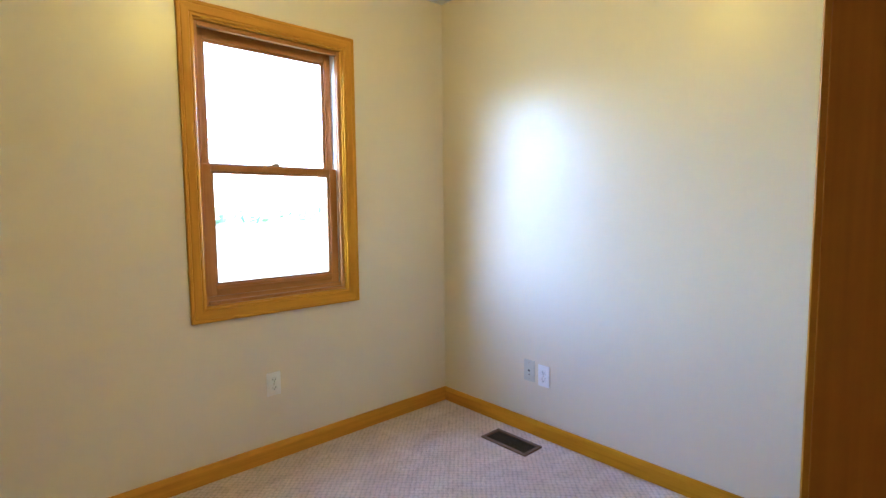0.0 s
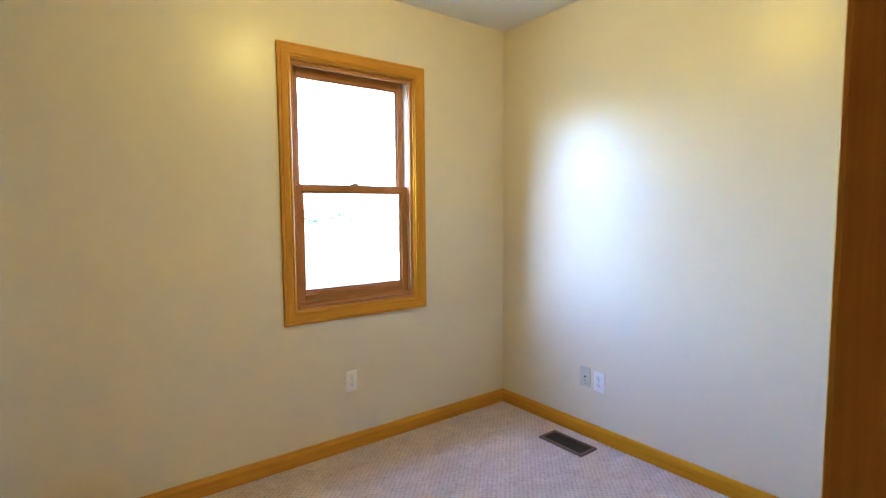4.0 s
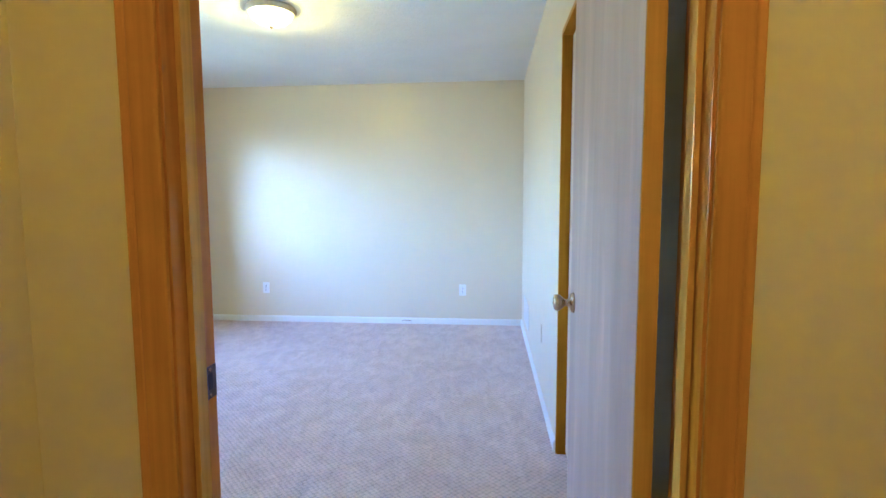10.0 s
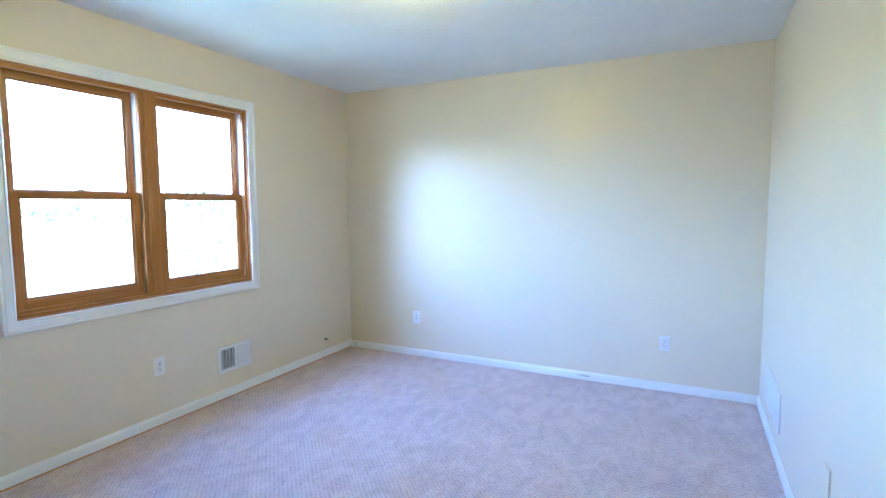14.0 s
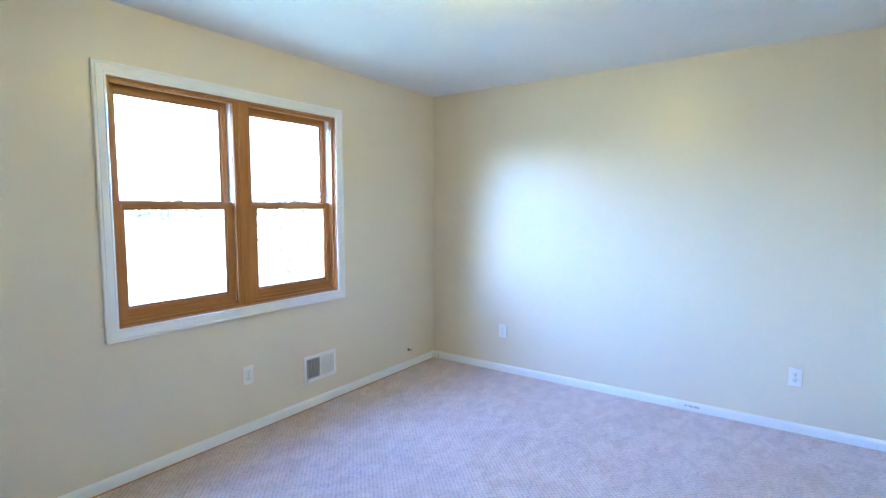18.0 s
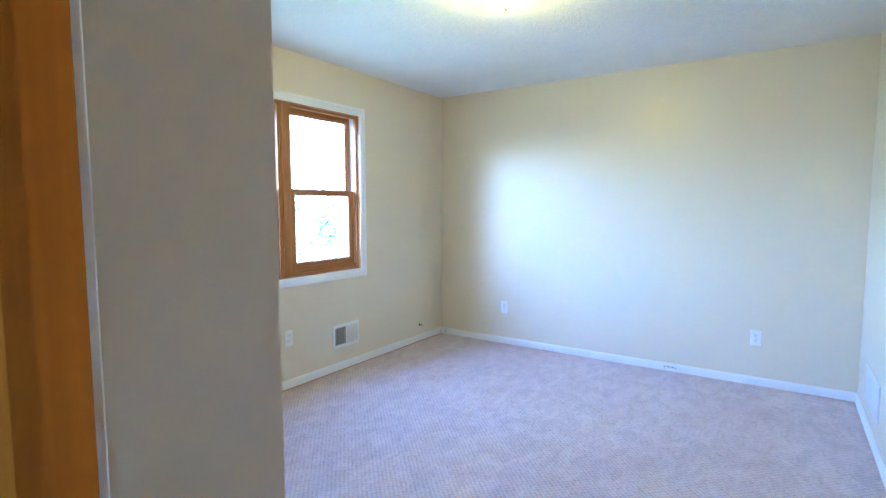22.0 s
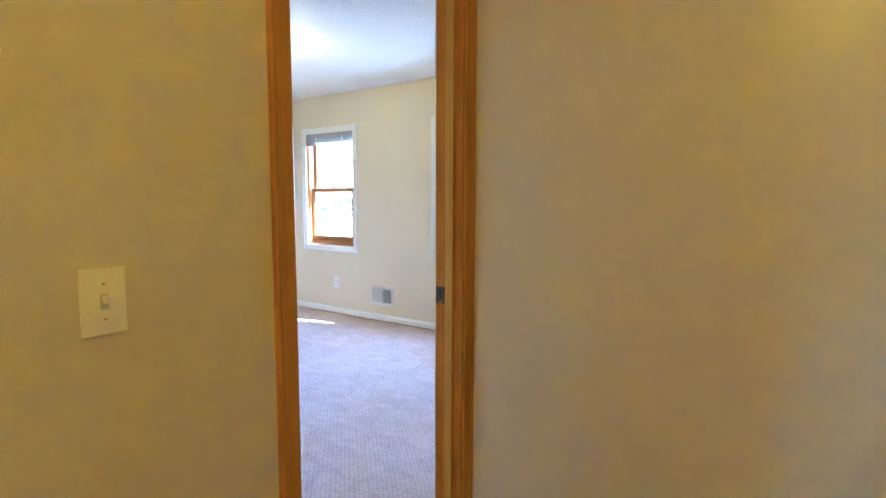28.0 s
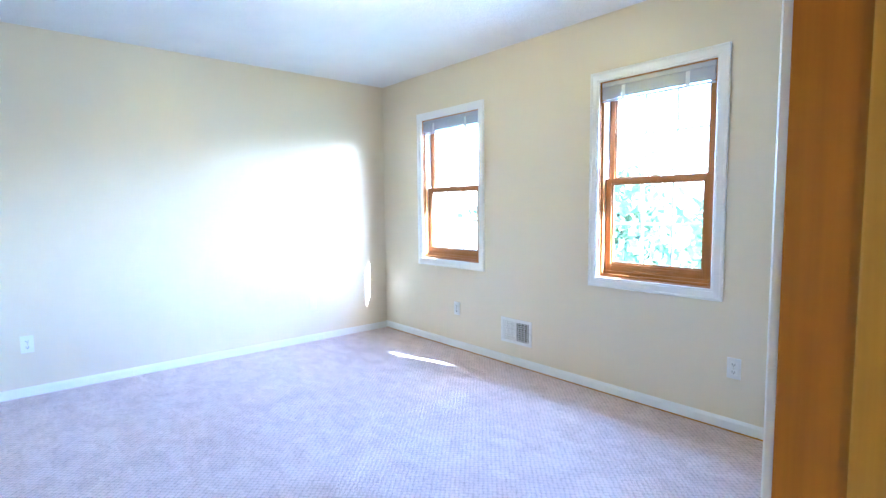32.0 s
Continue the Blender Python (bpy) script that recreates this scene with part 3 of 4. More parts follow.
def window(name, const, sign, w, units, case_mat, liner, label, blind=False, muntins=0):
    """A double-hung window in an outside wall that faces along x; sign points into the room."""
    f = face("x", const, sign)
    th = thing(name, f(0.5 * (w[0] + w[1]), w[2], 0), label, "window", kind="structure")
    cw = 0.064
    u0, u1, z0, z1 = w[0] + cw, w[1] - cw, w[2] + cw, w[3] - cw
    casing(th, f, u0, u1, z0, z1, cw, case_mat)
    wood = liner
    D = 0.158
    jl = 0.018
    along = wood["y"] if isinstance(wood, dict) else wood
    up = wood["z"] if isinstance(wood, dict) else wood
    part("jamb", fbox(f, u0 - 0.012, u0 + jl - 0.012, z0 - 0.012, z1 + 0.012, -0.0005, -D), up, th)
    part("jamb", fbox(f, u1 - jl + 0.012, u1 + 0.012, z0 - 0.012, z1 + 0.012, -0.0005, -D), up, th)
    part("head_jamb", fbox(f, u0 + jl - 0.012, u1 - jl + 0.012, z1 - jl + 0.012, z1 + 0.012, -0.0005, -D), along, th)
    part("sill", fbox(f, u0 + jl - 0.012, u1 - jl + 0.012, z0 - 0.012, z0 + jl - 0.012, -0.0005, -D), along, th, "window sill")
    a, b, lo, hi = u0 + 0.006, u1 - 0.006, z0 + 0.006, z1 - 0.006
    mull = 0.085 if units == 2 else 0.0
    width = (b - a - mull * (units - 1)) / units
    for k in range(units):
        c0 = a + k * (width + mull)
        c1 = c0 + width
        if k:
            part("mullion", fbox(f, c0 - mull + 0.0005, c0 - 0.0005, lo + 0.0005, hi - 0.0005, -0.014, -0.15, 0.003), PINE["z"], th, "varnished wooden mullion")
            part("mullion_cover", fbox(f, c0 - mull + 0.014, c0 - 0.014, lo + 0.001, hi - 0.001, -0.006, -0.0145, 0.003), PINE["z"], th)
        for u, v in ((c0, c0 + 0.016), (c1 - 0.016, c1)):
            part("track", fbox(f, u + 0.0005, v - 0.0005, lo + 0.0005, hi - 0.0005, -0.044, -0.122), VINYL, th, "white vinyl sash track")
            part("stop", fbox(f, u + 0.0005, v - 0.0005, lo + 0.0005, hi - 0.0005, -0.016, -0.0435, 0.002), PINE["z"], th)
        part("head_stop", fbox(f, c0 + 0.0165, c1 - 0.0165, hi - 0.022, hi - 0.0005, -0.016, -0.042, 0.003), PINE["y"], th)
        part("stool", fbox(f, c0 + 0.0165, c1 - 0.0165, lo + 0.0005, lo + 0.017, -0.012, -0.0295, 0.003), PINE["y"], th)
        part("stool_step", fbox(f, c0 + 0.0165, c1 - 0.0165, lo + 0.0005, lo + 0.036, -0.030, -0.0445, 0.003), PINE["y"], th)
        mid = lo + (hi - lo) * 0.497
        sash(th, f, c0 + 0.017, c1 - 0.017, lo + 0.021, mid + 0.018, 0.045, 0.077, 0.042, 0.032, 0.062, "lower_sash", muntins)
        sash(th, f, c0 + 0.017, c1 - 0.017, mid - 0.018, hi - 0.003, 0.082, 0.114, 0.038, 0.05, 0.032, "upper_sash", muntins)
        lock = part("sash_lock", fbox(f, 0.5 * (c0 + c1) - 0.028, 0.5 * (c0 + c1) + 0.028, mid + 0.0185, mid + 0.027, -0.048, -0.072, 0.003), HINGE, th, "small brass sash lock")
        part("lever", fbox(f, 0.5 * (c0 + c1) - 0.004, 0.5 * (c0 + c1) + 0.03, mid + 0.0275, mid + 0.035, -0.054, -0.064, 0.002), HINGE, lock)
    if blind:
        bl = thing("window_blind", f(0.5 * (u0 + u1), z1 - 0.08, -0.03), "white slatted blind drawn up under the window head", "blind", "raised window blinds")
        # BLIND carries the backlit shade of the white slats in its colour
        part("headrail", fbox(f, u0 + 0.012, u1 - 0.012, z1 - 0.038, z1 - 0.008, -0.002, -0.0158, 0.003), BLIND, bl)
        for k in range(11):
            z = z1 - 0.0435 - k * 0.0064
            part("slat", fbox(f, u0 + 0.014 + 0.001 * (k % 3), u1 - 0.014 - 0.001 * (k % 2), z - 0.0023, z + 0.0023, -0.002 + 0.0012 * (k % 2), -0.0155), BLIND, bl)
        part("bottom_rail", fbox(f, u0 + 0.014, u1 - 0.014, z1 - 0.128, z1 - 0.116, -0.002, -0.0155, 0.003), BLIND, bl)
        for u in (u0 + 0.16, u1 - 0.16):
            part("ladder_tape", fbox(f, u - 0.012, u + 0.012, z1 - 0.128, z1 - 0.04, -0.0002, -0.0015), VINYL, bl)
    return th


window("window_1", XW, 1, WIN_A, 1, OAK, OAK, "double-hung wooden window in a stained oak casing")
window("window_2", XW, 1, WIN_B, 2, TRIM_WHITE, PINE, "paired double-hung wooden window in a white casing")
window("window_3", XE, -1, WIN_C1, 1, TRIM_WHITE, PINE, "double-hung wooden window in a white casing, blind raised", True, 3)
window("window_4", XE, -1, WIN_C2, 1, TRIM_WHITE, PINE, "double-hung wooden window in a white casing, garden trees behind", True, 3)

# ---------------------------------------------------------------- wall plates


def plate(name, f, u, z, mat, label, kind="outlet", group="outlets"):
    th = thing(name, f(u, z, 0), label, "electrical plate", group)
    cover = part("cover", fbox(f, u - 0.035, u + 0.035, z - 0.057, z + 0.057, 0.0003, 0.006, 0.002), mat, th)
    if kind == "outlet":
        for dz in (-0.02, 0.02):
            r = part("receptacle", fbox(f, u - 0.016, u + 0.016, z + dz - 0.013, z + dz + 0.013, 0.0062, 0.0078, 0.004), mat, cover)
            for du in (-0.0065, 0.0065):
                part("slot", fbox(f, u + du - 0.0013, u + du + 0.0013, z + dz - 0.002, z + dz + 0.007, 0.0079, 0.0083), SLOT, cover)
            part("earth_hole", fbox(f, u - 0.0025, u + 0.0025, z + dz - 0.0095, z + dz - 0.0045, 0.0079, 0.0083), SLOT, cover)
        part("screw", fbox(f, u - 0.0022, u + 0.0022, z - 0.0022, z + 0.0022, 0.0061, 0.0072), NICKEL, cover)
    elif kind == "switch":
        part("toggle_slot", fbox(f, u - 0.006, u + 0.006, z - 0.013, z + 0.013, 0.0061, 0.0068), PLATE_GREY, cover)
        part("toggle", fbox(f, u - 0.0045, u + 0.0045, z - 0.002, z + 0.011, 0.0068, 0.017, 0.0015), mat, cover)
        for dz in (-0.03, 0.03):
            part("screw", fbox(f, u - 0.0025, u + 0.0025, z + dz - 0.001, z + dz + 0.001, 0.0061, 0.0071), NICKEL, cover)
    elif kind == "jack":
        part("socket", lathe(bmesh.new(), [(0.006, 0), (0.0055, -0.003)], f(u, z, 0.0062), "y", 14), SLOT, cover)
        part("knockout", lathe(bmesh.new(), [(0.0035, 0), (0.003, -0.001)], f(u, z - 0.022, 0.0062), "y", 12), SLOT, cover)
        for dz in (-0.042, 0.042):
            part("screw", fbox(f, u - 0.002, u + 0.002, z + dz - 0.002, z + dz + 0.002, 0.0061, 0.0071), NICKEL, cover)
    return th


FA = face("y", YA, -1)
FHN = face("y", 0, -1)
FBE = face("x", XB, -1)
plate("outlet", FW, -0.79, 0.38, PLATE_WHITE, "white duplex outlet low on the cream wall")
plate("phone_plate", FA, -1.640, 0.347, PLATE_GREY, "grey-green blank jack plate beside a white outlet", "jack", "")
plate("outlet", FA, -1.546, 0.338, PLATE_WHITE, "white duplex outlet beside a jack plate")
plate("light_switch", FHN, 1.747, 1.108, PLATE_IVORY, "ivory toggle light switch on the hall wall", "switch", "")
plate("outlet", FHN, 1.738, 0.312, PLATE_IVORY, "ivory duplex outlet low on the hall wall")
plate("outlet", FW, 2.328, 0.378, PLATE_WHITE, "white duplex outlet under the paired window")
plate("outlet", FN, -1.575, 0.36, PLATE_WHITE, "white duplex outlet on the far bedroom wall")
plate("outlet", FN, 0.508, 0.36, PLATE_WHITE, "white duplex outlet on the far bedroom wall")
plate("blank_plate", FBE, 2.42, 0.417, WALL, "blank plate painted over in the cream of its wall", "blank", "")
plate("outlet", FE, 3.225, 0.355, PLATE_WHITE, "white duplex outlet between baseboard and window")
plate("outlet", FE, 0.997, 0.352, PLATE_WHITE, "white duplex outlet beside the door wall")
plate("outlet", FN, 2.497, 0.355, PLATE_WHITE, "white duplex outlet on the long bedroom wall")
plate("blank_plate", FN, 4.56, 0.357, PLATE_WHITE, "white blank plate in the sunlit patch", "blank", "")

# ---------------------------------------------------------------- registers


def wall_register(f, u0, u1, z0, z1, dark_first, label):
    th = thing("wall_register", f(0.5 * (u0 + u1), z0, 0), label, "air register", "wall registers")
    b = 0.026
    part("frame", fbox(f, u0, u1, z1 - b, z1, 0.0003, 0.008, 0.003), ENAMEL, th)
    part("frame", fbox(f, u0, u1, z0, z0 + b, 0.0003, 0.008, 0.003), ENAMEL, th)
    part("frame", fbox(f, u0, u0 + b, z0 + b, z1 - b, 0.0003, 0.008, 0.003), ENAMEL, th)
    part("frame", fbox(f, u1 - b, u1, z0 + b, z1 - b, 0.0003, 0.008, 0.003), ENAMEL, th)
    part("backing", fbox(f, u0 + b, u1 - b, z0 + b, z1 - b, 0.0003, 0.0015), SLOT, th, "dark duct")
    m = 0.5 * (u0 + u1)
    part("divider", fbox(f, m - 0.006, m + 0.006, z0 + b, z1 - b, 0.0016, 0.007, 0.002), ENAMEL, th)
    halves = ((u0 + b, m - 0.006), (m + 0.006, u1 - b))
    for k, (a, c) in enumerate(halves):
        dark = (k == 0) == dark_first
        n = 9 if dark else 7
        for i in range(n):
            z = z0 + b + (z1 - z0 - 2 * b) * (i + 0.5) / n
            hz = 0.0014 if dark else 0.0022
            part("slat", fbox(f, a, c, z - hz, z + hz, 0.0018, 0.006), ENAMEL, th)
        n = 4 if dark else 9
        for i in range(n):
            u = a + (c - a) * (i + 0.5) / n
            wd = 0.0011 if dark else 0.0045
            part("louvre", fbox(f, u - wd, u + wd, z0 + b, z1 - b, 0.0019, 0.0052), ENAMEL, th)
        if dark:
            part("damper_lever", fbox(f, a - 0.004, a + 0.004, z0 + 0.006, z0 + 0.022, 0.0082, 0.014, 0.001), ENAMEL, th)
    for u in (u0 + 0.011, u1 - 0.011):
        part("screw", fbox(f, u - 0.003, u + 0.003, 0.5 * (z0 + z1) - 0.003, 0.5 * (z0 + z1) + 0.003, 0.0081, 0.0092, 0.001), STRIKE, th)
    return th


wall_register(FW, 2.762, 3.061, 0.188, 0.382, True, "white steel wall register, half open, under the window")
wall_register(FE, 2.392, 2.700, 0.174, 0.370, True, "white steel wall register, half open, between two windows")


def return_grille(f, u0, u1, z0, z1):
    """A pressed steel grille painted with its wall: a raised frame and close-set blades."""
    th = thing("return_grille", f(0.5 * (u0 + u1), z0, 0), "painted steel return grille low on the bright wall", "air grille")
    b = 0.022
    for a in ((u0, u1, z1 - b, z1), (u0, u1, z0, z0 + b), (u0, u0 + b, z0 + b, z1 - b), (u1 - b, u1, z0 + b, z1 - b)):
        part("frame", fbox(f, *a, 0.0003, 0.007, 0.003), ENAMEL, th)
    part("backing", fbox(f, u0 + b, u1 - b, z0 + b, z1 - b, 0.0003, 0.0015), ENAMEL, th)
    for i in range(16):
        z = z0 + b + (z1 - z0 - 2 * b) * (i + 0.5) / 16
        part("blade", fbox(f, u0 + b, u1 - b, z - 0.0036, z + 0.0036, 0.0016, 0.0045), ENAMEL, th)
    return th


return_grille(FBE, 3.42, 3.95, 0.168, 0.38)


def floor_register(x0, x1, y0, y1):
    th = thing("floor_register", (0.5 * (x0 + x1), 0.5 * (y0 + y1), 0), "dark brown metal floor register sunk in the carpet", "air register")
    b = 0.02
    for q in ((x0, x1, y0, y0 + b), (x0, x1, y1 - b, y1), (x0, x0 + b, y0 + b, y1 - b), (x1 - b, x1, y0 + b, y1 - b)):
        part("frame", boxed(*q, 0.0005, 0.009, 0.003), BRONZE, th)
    part("backing", boxed(x0 + b, x1 - b, y0 + b, y1 - b, 0.0005, 0.002), SLOT, th, "dark duct")
    n = 20
    for i in range(n):
        x = x0 + b + (x1 - x0 - 2 * b) * (i + 0.5) / n
        part("slat", boxed(x - 0.0015, x + 0.0015, y0 + b, y1 - b, 0.0021, 0.006), DUCT, th, "blackened slat")
    return th


floor_register(-1.782, -1.486, 0.106, 0.246)

# ---------------------------------------------------------------- doors


def knob(parent, x, y, z, sign):
    """A round knob whose axis runs along x."""
    k = part("knob", lathe(bmesh.new(), [(0.033, 0), (0.033, sign * 0.003), (0.029, sign * 0.009), (0.014, sign * 0.012), (0.011, sign * 0.022), (0.012, sign * 0.03), (0.020, sign * 0.037), (0.0265, sign * 0.046), (0.027, sign * 0.055), (0.023, sign * 0.062), (0.0155, sign * 0.0645)], (x, y, z), "x"), NICKEL, parent, "worn brass-nickel door knob")
    smooth(k)
    part("keyhole_button", lathe(bmesh.new(), [(0.006, 0), (0.006, sign * 0.0015), (0.0045, sign * 0.002)], (x + sign * 0.0646, y, z), "x", 14), HINGE, k)
    return k


LX0, LX1, LY0, LY1 = 1.036, 1.071, 0.121, 0.930
leaf = thing("bedroom_door", (1.06, 0.125, 0), "flush birch-veneer door standing open against the closet wall", "door")
part("slab", boxed(LX0, LX1, LY0, LY1, 0.012, 2.035, 0.0015), BIRCH, leaf, "smudged birch veneer face")
part("hinge_edge", boxed(LX0 + 0.001, LX1 - 0.001, LY0 - 0.004, LY0 - 0.0002, 0.013, 2.034), STOP["z"], leaf, "varnished wooden edge")
part("latch_edge", boxed(LX0 + 0.001, LX1 - 0.001, LY1 + 0.0002, LY1 + 0.004, 0.013, 2.034), STOP["z"], leaf)
knob(leaf, LX0, 0.864, 0.916, -1)
part("latch_plate", boxed(LX0 + 0.006, LX1 - 0.006, LY1 + 0.0042, LY1 + 0.0055, 0.925, 0.98), NICKEL, leaf)
for z in (0.255, 1.84):
    h = part("hinge", boxed(LX0 + 0.014, 1.09, LY0 - 0.006, LY0 - 0.0042, z - 0.044, z + 0.044), HINGE, leaf, "brass-plated butt hinge")
    part("knuckle", lathe(bmesh.new(), [(0.0065, -0.046), (0.0065, 0.046)], (1.0925, 0.1255, z), "z", 12), HINGE, h)
    for dz in (-0.03, 0.0, 0.03):
        part("screw", boxed(LX0 + 0.022, LX0 + 0.028, LY0 - 0.0068, LY0 - 0.0061, z + dz - 0.003, z + dz + 0.003), STRIKE, h)
leaf.matrix_world = Matrix.Translation((1.06, 0.125, 0)) @ Matrix.Rotation(radians(-1.1), 4, "Z")

closet = thing("closet_door", (1.155, 1.33, 0), "pale birch-veneer closet door, closed, in a brown jamb", "door")
part("slab", boxed(1.156, 1.189, 1.042, CL - 0.022, 0.012, 2.005, 0.0015), PALE_BIRCH, closet, "pale scuffed veneer")
cf = thing("door_4", (1.13, 1.33, 0), "narrow stained jamb round the closet door", "door frame", kind="structure")
part("jamb", boxed(XB - 0.001, XB + T + 0.002, CL - 0.02, CL - 0.0005, 0, 2.03, 0.002), OAK["z"], cf)
part("jamb", boxed(XB - 0.001, XB + T + 0.002, 1.0205, 1.04, 0, 2.03, 0.002), OAK["z"], cf)
part("head_jamb", boxed(XB - 0.002, XB + T + 0.002, 1.041, CL - 0.021, 2.0065, 2.0295, 0.002), OAK["y"], cf)

# ---------------------------------------------------------------- ceiling lights


def ceiling_light(x, y, z=CEIL):
    k = 0.86
    th = thing("ceiling_light", (x, y, z), "lit frosted dome light in a bronzed ring on the ceiling", "ceiling light", "ceiling lights")
    smooth(part("ring", lathe(bmesh.new(), [(0.05, -0.0005), (0.172 * k, -0.0005), (0.178 * k, -0.008), (0.178 * k, -0.016), (0.172 * k, -0.022), (0.171 * k, -0.030), (0.162 * k, -0.036), (0.153 * k, -0.032), (0.05, -0.030)], (x, y, z), "z", 48), PEWTER, th, "dull pewter ring"))
    d = smooth(part("dome", lathe(bmesh.new(), [(0.152 * k, -0.0305)] + [(0.152 * k * math.cos(a), -0.0305 - 0.074 * math.sin(a)) for a in [radians(7.5 * i) for i in range(1, 12)]] + [(0.012, -0.1044)], (x, y, z), "z", 48), DOME, th, "glowing frosted glass dome"))
    d.visible_shadow = False
    smooth(part("finial", lathe(bmesh.new(), [(0.004, -0.1046), (0.011, -0.107), (0.012, -0.112), (0.007, -0.118), (0.003, -0.123)], (x, y, z), "z", 16), HINGE, th, "small brass finial"))
    return th


ceiling_light(-0.57, 2.34)
ceiling_light(3.81, 2.28)
ceiling_light(-1.1, -0.95)
ceiling_light(0.98, -1.30)

# ---------------------------------------------------------------- stairs and rail
RX = 2.30
stairs = thing("stairs", (2.6, -2.0, -1.5), "carpeted flight of stairs going down from the hall", "stairs", kind="structure")
for k in range(10):
    part("step", boxed(2.285, XH - 0.002, -1.125 - 0.265 * (k + 1), -1.125 - 0.265 * k, -0.19 * (k + 2), -0.19 * (k + 1), 0.01), CARPET, stairs)
rail = thing("stair_railing", (RX, -1.2, 0), "stained oak stair railing with turned balusters", "railing")
slope = -0.72
bm = bmesh.new()
pr = [(-0.03, 0), (-0.034, 0.02), (-0.026, 0.045), (-0.012, 0.056), (0.012, 0.056), (0.026, 0.045), (0.034, 0.02), (0.03, 0)]
ends = [[bm.verts.new((RX + a, y, 1.0 + slope * (-1.21 - y) + b)) for a, b in pr] for y in (-1.205, -3.0)]
for i in range(len(pr)):
    j = (i + 1) % len(pr)
    bm.faces.new((ends[0][i], ends[0][j], ends[1][j], ends[1][i]))
bm.faces.new(ends[0])
bm.faces.new(ends[1][::-1])
part("handrail", bm, OAK["y"], rail)
smooth(part("end_cap", lathe(bmesh.new(), [(0.026, 0.996), (0.046, 1.004), (0.056, 1.022), (0.056, 1.042), (0.046, 1.056), (0.015, 1.062)], (RX, -1.17, 0), "z", 32), OAK["z"], rail, "rounded rail end"))
TURN = [(0.022, 0), (0.022, 0.16), (0.014, 0.175), (0.02, 0.19), (0.012, 0.205), (0.019, 0.30), (0.016, 0.42), (0.012, 0.56), (0.011, 0.62), (0.018, 0.635), (0.011, 0.65), (0.016, 0.675), (0.016, 0.90)]
smooth(part("newel_post", lathe(bmesh.new(), [(r * 1.35, h * 1.1) for r, h in TURN], (RX, -1.17, 0.0), "z", 24), OAK["z"], rail, "turned newel post"))
for k in range(12):
    y = -1.30 - 0.13 * k
    z = slope * (-1.21 - y)
    smooth(part("baluster", lathe(bmesh.new(), [(r, h * 1.1) for r, h in TURN], (RX, y, z), "z", 20), OAK["z"], rail))
part("stringer", boxed(RX - 0.03, RX - 0.005, -3.0, -1.12, -0.5, -0.001), OAK["y"], rail)

# ---------------------------------------------------------------- small traces
stub = thing("cable_stub", (XW, 3.925, 0.166), "stub of dark cable poking out of the wall", "cable")
part("wire", lathe(bmesh.new(), [(0.004, 0.0), (0.004, 0.03), (0.003, 0.034)], (XW, 3.925, 0.166), "x", 10), CABLE, stub)
part("collar", lathe(bmesh.new(), [(0.012, 0.0003), (0.012, 0.003), (0.006, 0.004)], (XW, 3.925, 0.166), "x", 14), STRIKE, stub)
bm = bmesh.new()
rnd = random.Random(8)
for k in range(9):                    # a ragged row of flaked spots
    x = -0.116 + 0.0105 * k
    zc = 0.037 + rnd.uniform(-0.003, 0.003)
    hz = rnd.uniform(0.003, 0.009)
    box(bm, x, x + rnd.uniform(0.006, 0.0125), YN - 0.0135, YN - 0.0123, zc - hz, zc + hz * 0.8, 0.0004)
chip = part("paint_chip", bm, BARE)
tagged(chip, "bare chipped patch on the white baseboard", "paint chip")

for q, u in ((FN, XW + 0.052), (FW, YN - 0.045)):
    joint = part("baseboard_joint", fbox(q, u, u + 0.006, 0.008, 0.052, 0.0123, 0.0132), BARE)
    tagged(joint, "open brown joint in the white baseboard corner", "baseboard joint")

# ---------------------------------------------------------------- outdoors
ground = part("ground", boxed(-1500, 1500, -1500, 1500, -3.4, -3.0), GRASS)
tagged(ground, "pale green meadow around the house", "meadow", kind="structure")


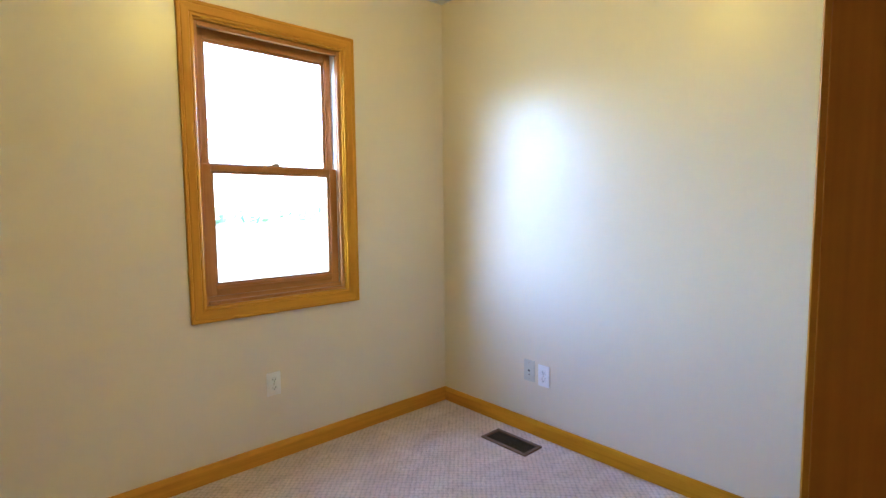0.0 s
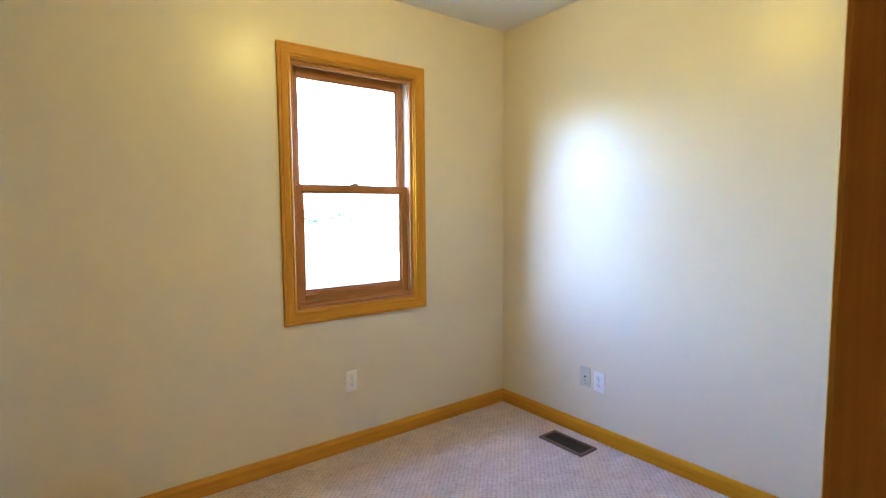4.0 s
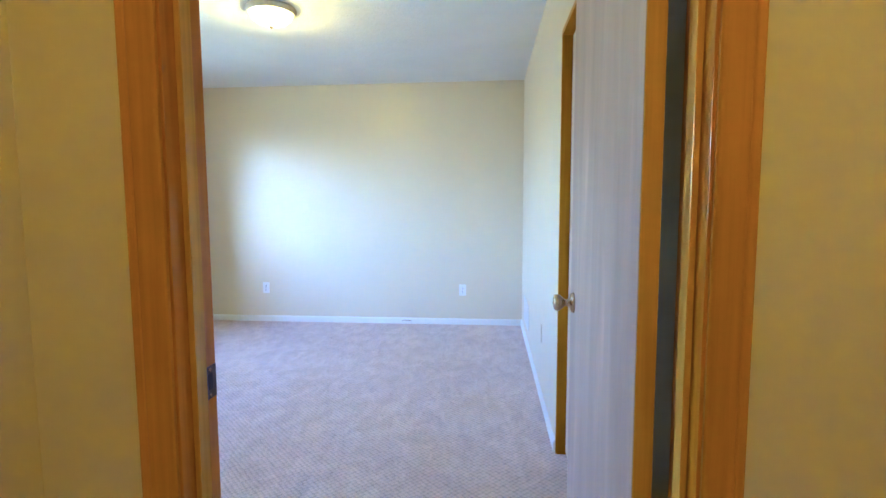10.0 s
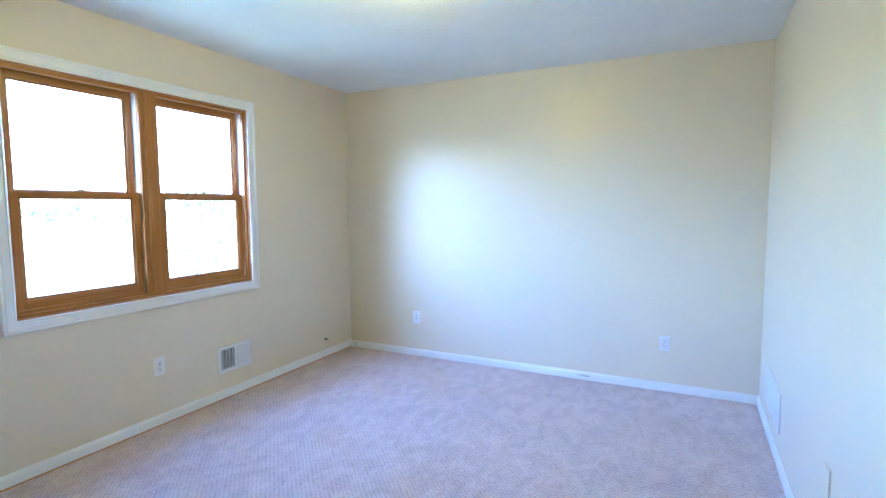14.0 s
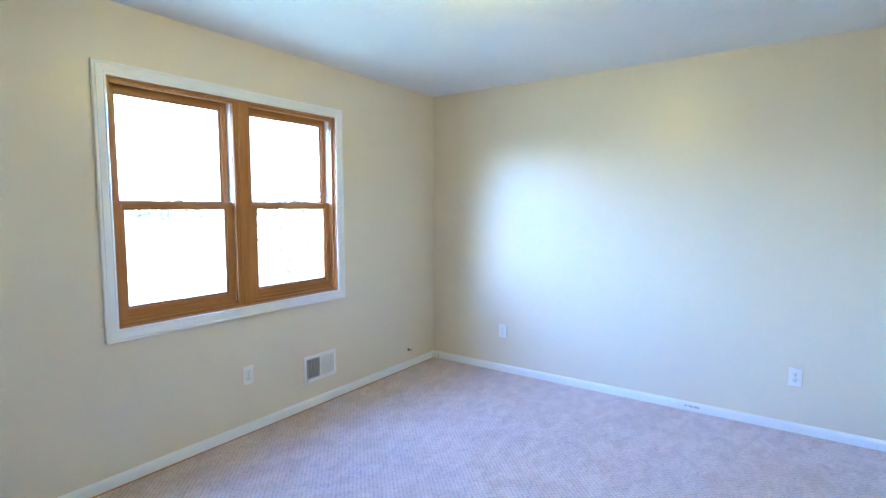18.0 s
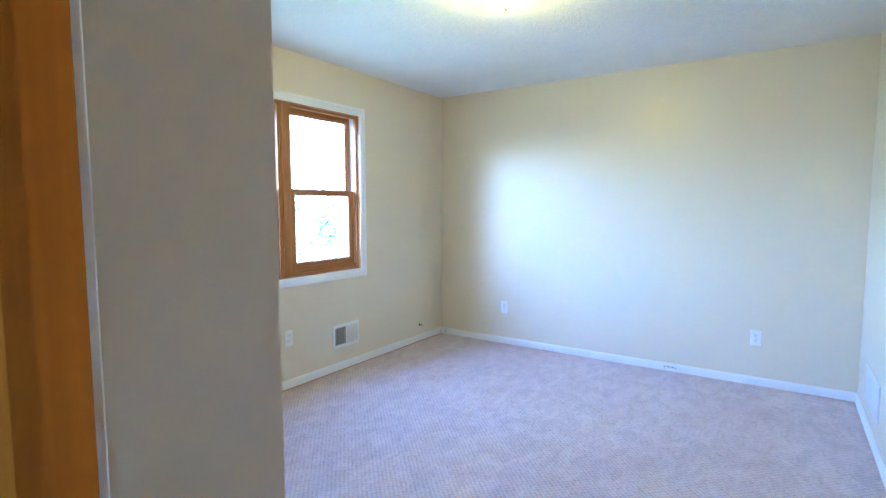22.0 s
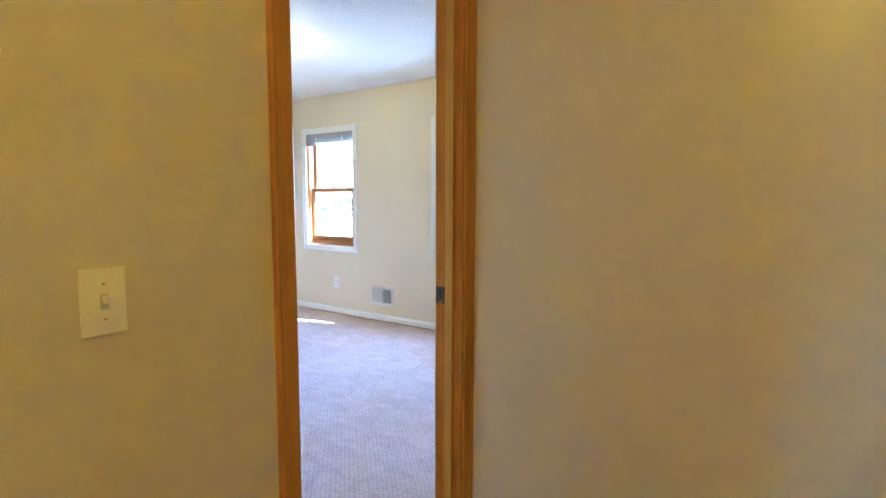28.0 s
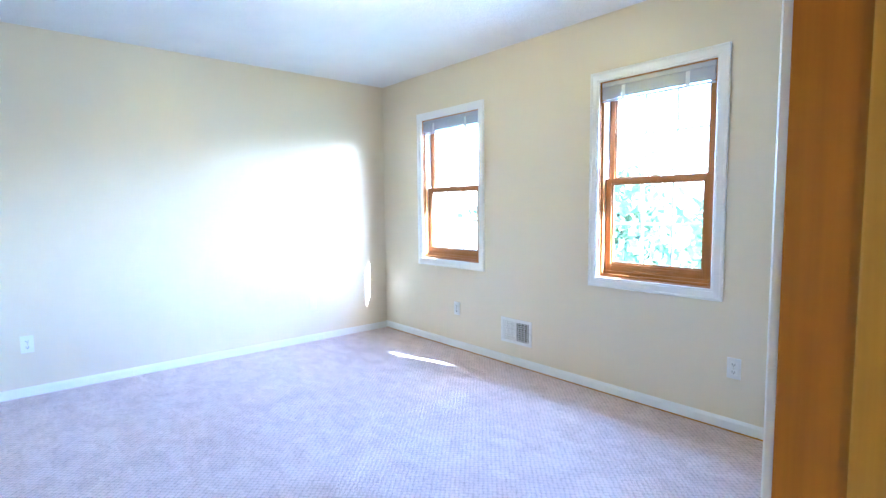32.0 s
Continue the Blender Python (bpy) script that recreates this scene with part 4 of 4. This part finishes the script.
def tree(x, y, z, height, spread, seed, leaf=0.16, count=1400, label="broad leafy green tree in the garden", group="garden trees"):
    rnd = random.Random(seed)
    th = thing("tree", (x, y, z), label, "tree", group)
    bm = bmesh.new()

    def limb(a, b, r0, r1):
        d = (b - a).normalized()
        s = d.orthogonal().normalized()
        q = d.cross(s)
        rows = [[bm.verts.new(p + r * (math.cos(2 * math.pi * i / 7) * s + math.sin(2 * math.pi * i / 7) * q)) for i in range(7)] for p, r in ((a, r0), (b, r1))]
        for i in range(7):
            j = (i + 1) % 7
            bm.faces.new((rows[0][i], rows[0][j], rows[1][j], rows[1][i]))

    root = Vector((x, y, z))
    top = root + Vector((rnd.uniform(-0.3, 0.3), rnd.uniform(-0.3, 0.3), height * 0.8))
    limb(root, root.lerp(top, 0.5), height * 0.035, height * 0.022)
    limb(root.lerp(top, 0.5), top, height * 0.022, height * 0.008)
    centres = []
    for k in range(16):
        s = rnd.uniform(0.25, 1.0)
        a = root.lerp(top, s)
        ang = rnd.uniform(0, 2 * math.pi)
        reach = spread * (1.15 - 0.75 * s) * rnd.uniform(0.6, 1.0)
        b = a + Vector((math.cos(ang) * reach, math.sin(ang) * reach, rnd.uniform(0.1, 0.5) * reach + 0.08 * height))
        limb(a, b, height * 0.011, height * 0.003)
        centres += [(b, 0.34 * spread), (a.lerp(b, 0.6), 0.26 * spread)]
    part("trunk", bm, BARK, th, "brown trunk with limbs")
    verts, faces = [], []
    for _ in range(count):
        c, r = rnd.choice(centres)
        p = c + Vector((rnd.gauss(0, 1), rnd.gauss(0, 1), rnd.gauss(0, 0.8))) * r * 0.55
        n = Vector((rnd.gauss(0, 1), rnd.gauss(0, 1), rnd.gauss(0.6, 1))).normalized()
        s = n.orthogonal().normalized() * leaf * rnd.uniform(0.6, 1.4)
        q = n.cross(s).normalized() * leaf * rnd.uniform(0.3, 0.7)
        i = len(verts)
        verts += [p - s, p + q, p + s, p - q]
        faces.append((i, i + 1, i + 2, i + 3))
    me = bpy.data.meshes.new("crown")
    me.from_pydata(verts, [], faces)
    me.materials.append(LEAF)
    cr = new("crown", me)
    cr.parent = th
    cr.matrix_parent_inverse = th.matrix_world.inverted()
    return th


tree(14.0, 6.0, -3.0, 5.0, 2.6, 1, 0.15, 2600)
tree(16.5, 4.6, -3.0, 4.4, 2.3, 2, 0.15, 2200)
tree(20.5, 10.5, -3.0, 6.4, 2.8, 3, 0.17, 2200)
tree(-14.5, 14.0, -3.0, 5.0, 2.0, 4, 0.13, 900)
tree(-21.0, 17.0, -3.0, 5.6, 2.4, 5, 0.15, 900)


def far_wood():
    """A distant belt of trees, one sheet of clumps."""
    rnd = random.Random(11)
    verts, faces = [], []
    for _ in range(5200):
        ang = rnd.uniform(0, 2 * math.pi)
        d = rnd.uniform(150, 190)
        hmax = 4.5 + 3.5 * noise.noise(Vector((math.cos(ang) * 9, math.sin(ang) * 9, 0)))
        p = Vector((d * math.cos(ang), d * math.sin(ang), -3 + rnd.uniform(0.2, 1.0) * hmax))
        n = Vector((rnd.gauss(0, 1), rnd.gauss(0, 1), rnd.gauss(0.5, 1))).normalized()
        s = n.orthogonal().normalized() * rnd.uniform(0.8, 1.9)
        q = n.cross(s).normalized() * rnd.uniform(0.6, 1.4)
        i = len(verts)
        verts += [p - s, p + q, p + s, p - q]
        faces.append((i, i + 1, i + 2, i + 3))
    me = bpy.data.meshes.new("far_wood")
    me.from_pydata(verts, [], faces)
    me.materials.append(LEAF)
    return tagged(new("far_wood", me), "hazy belt of distant trees beyond the meadow", "woods", kind="stuff")


far_wood()
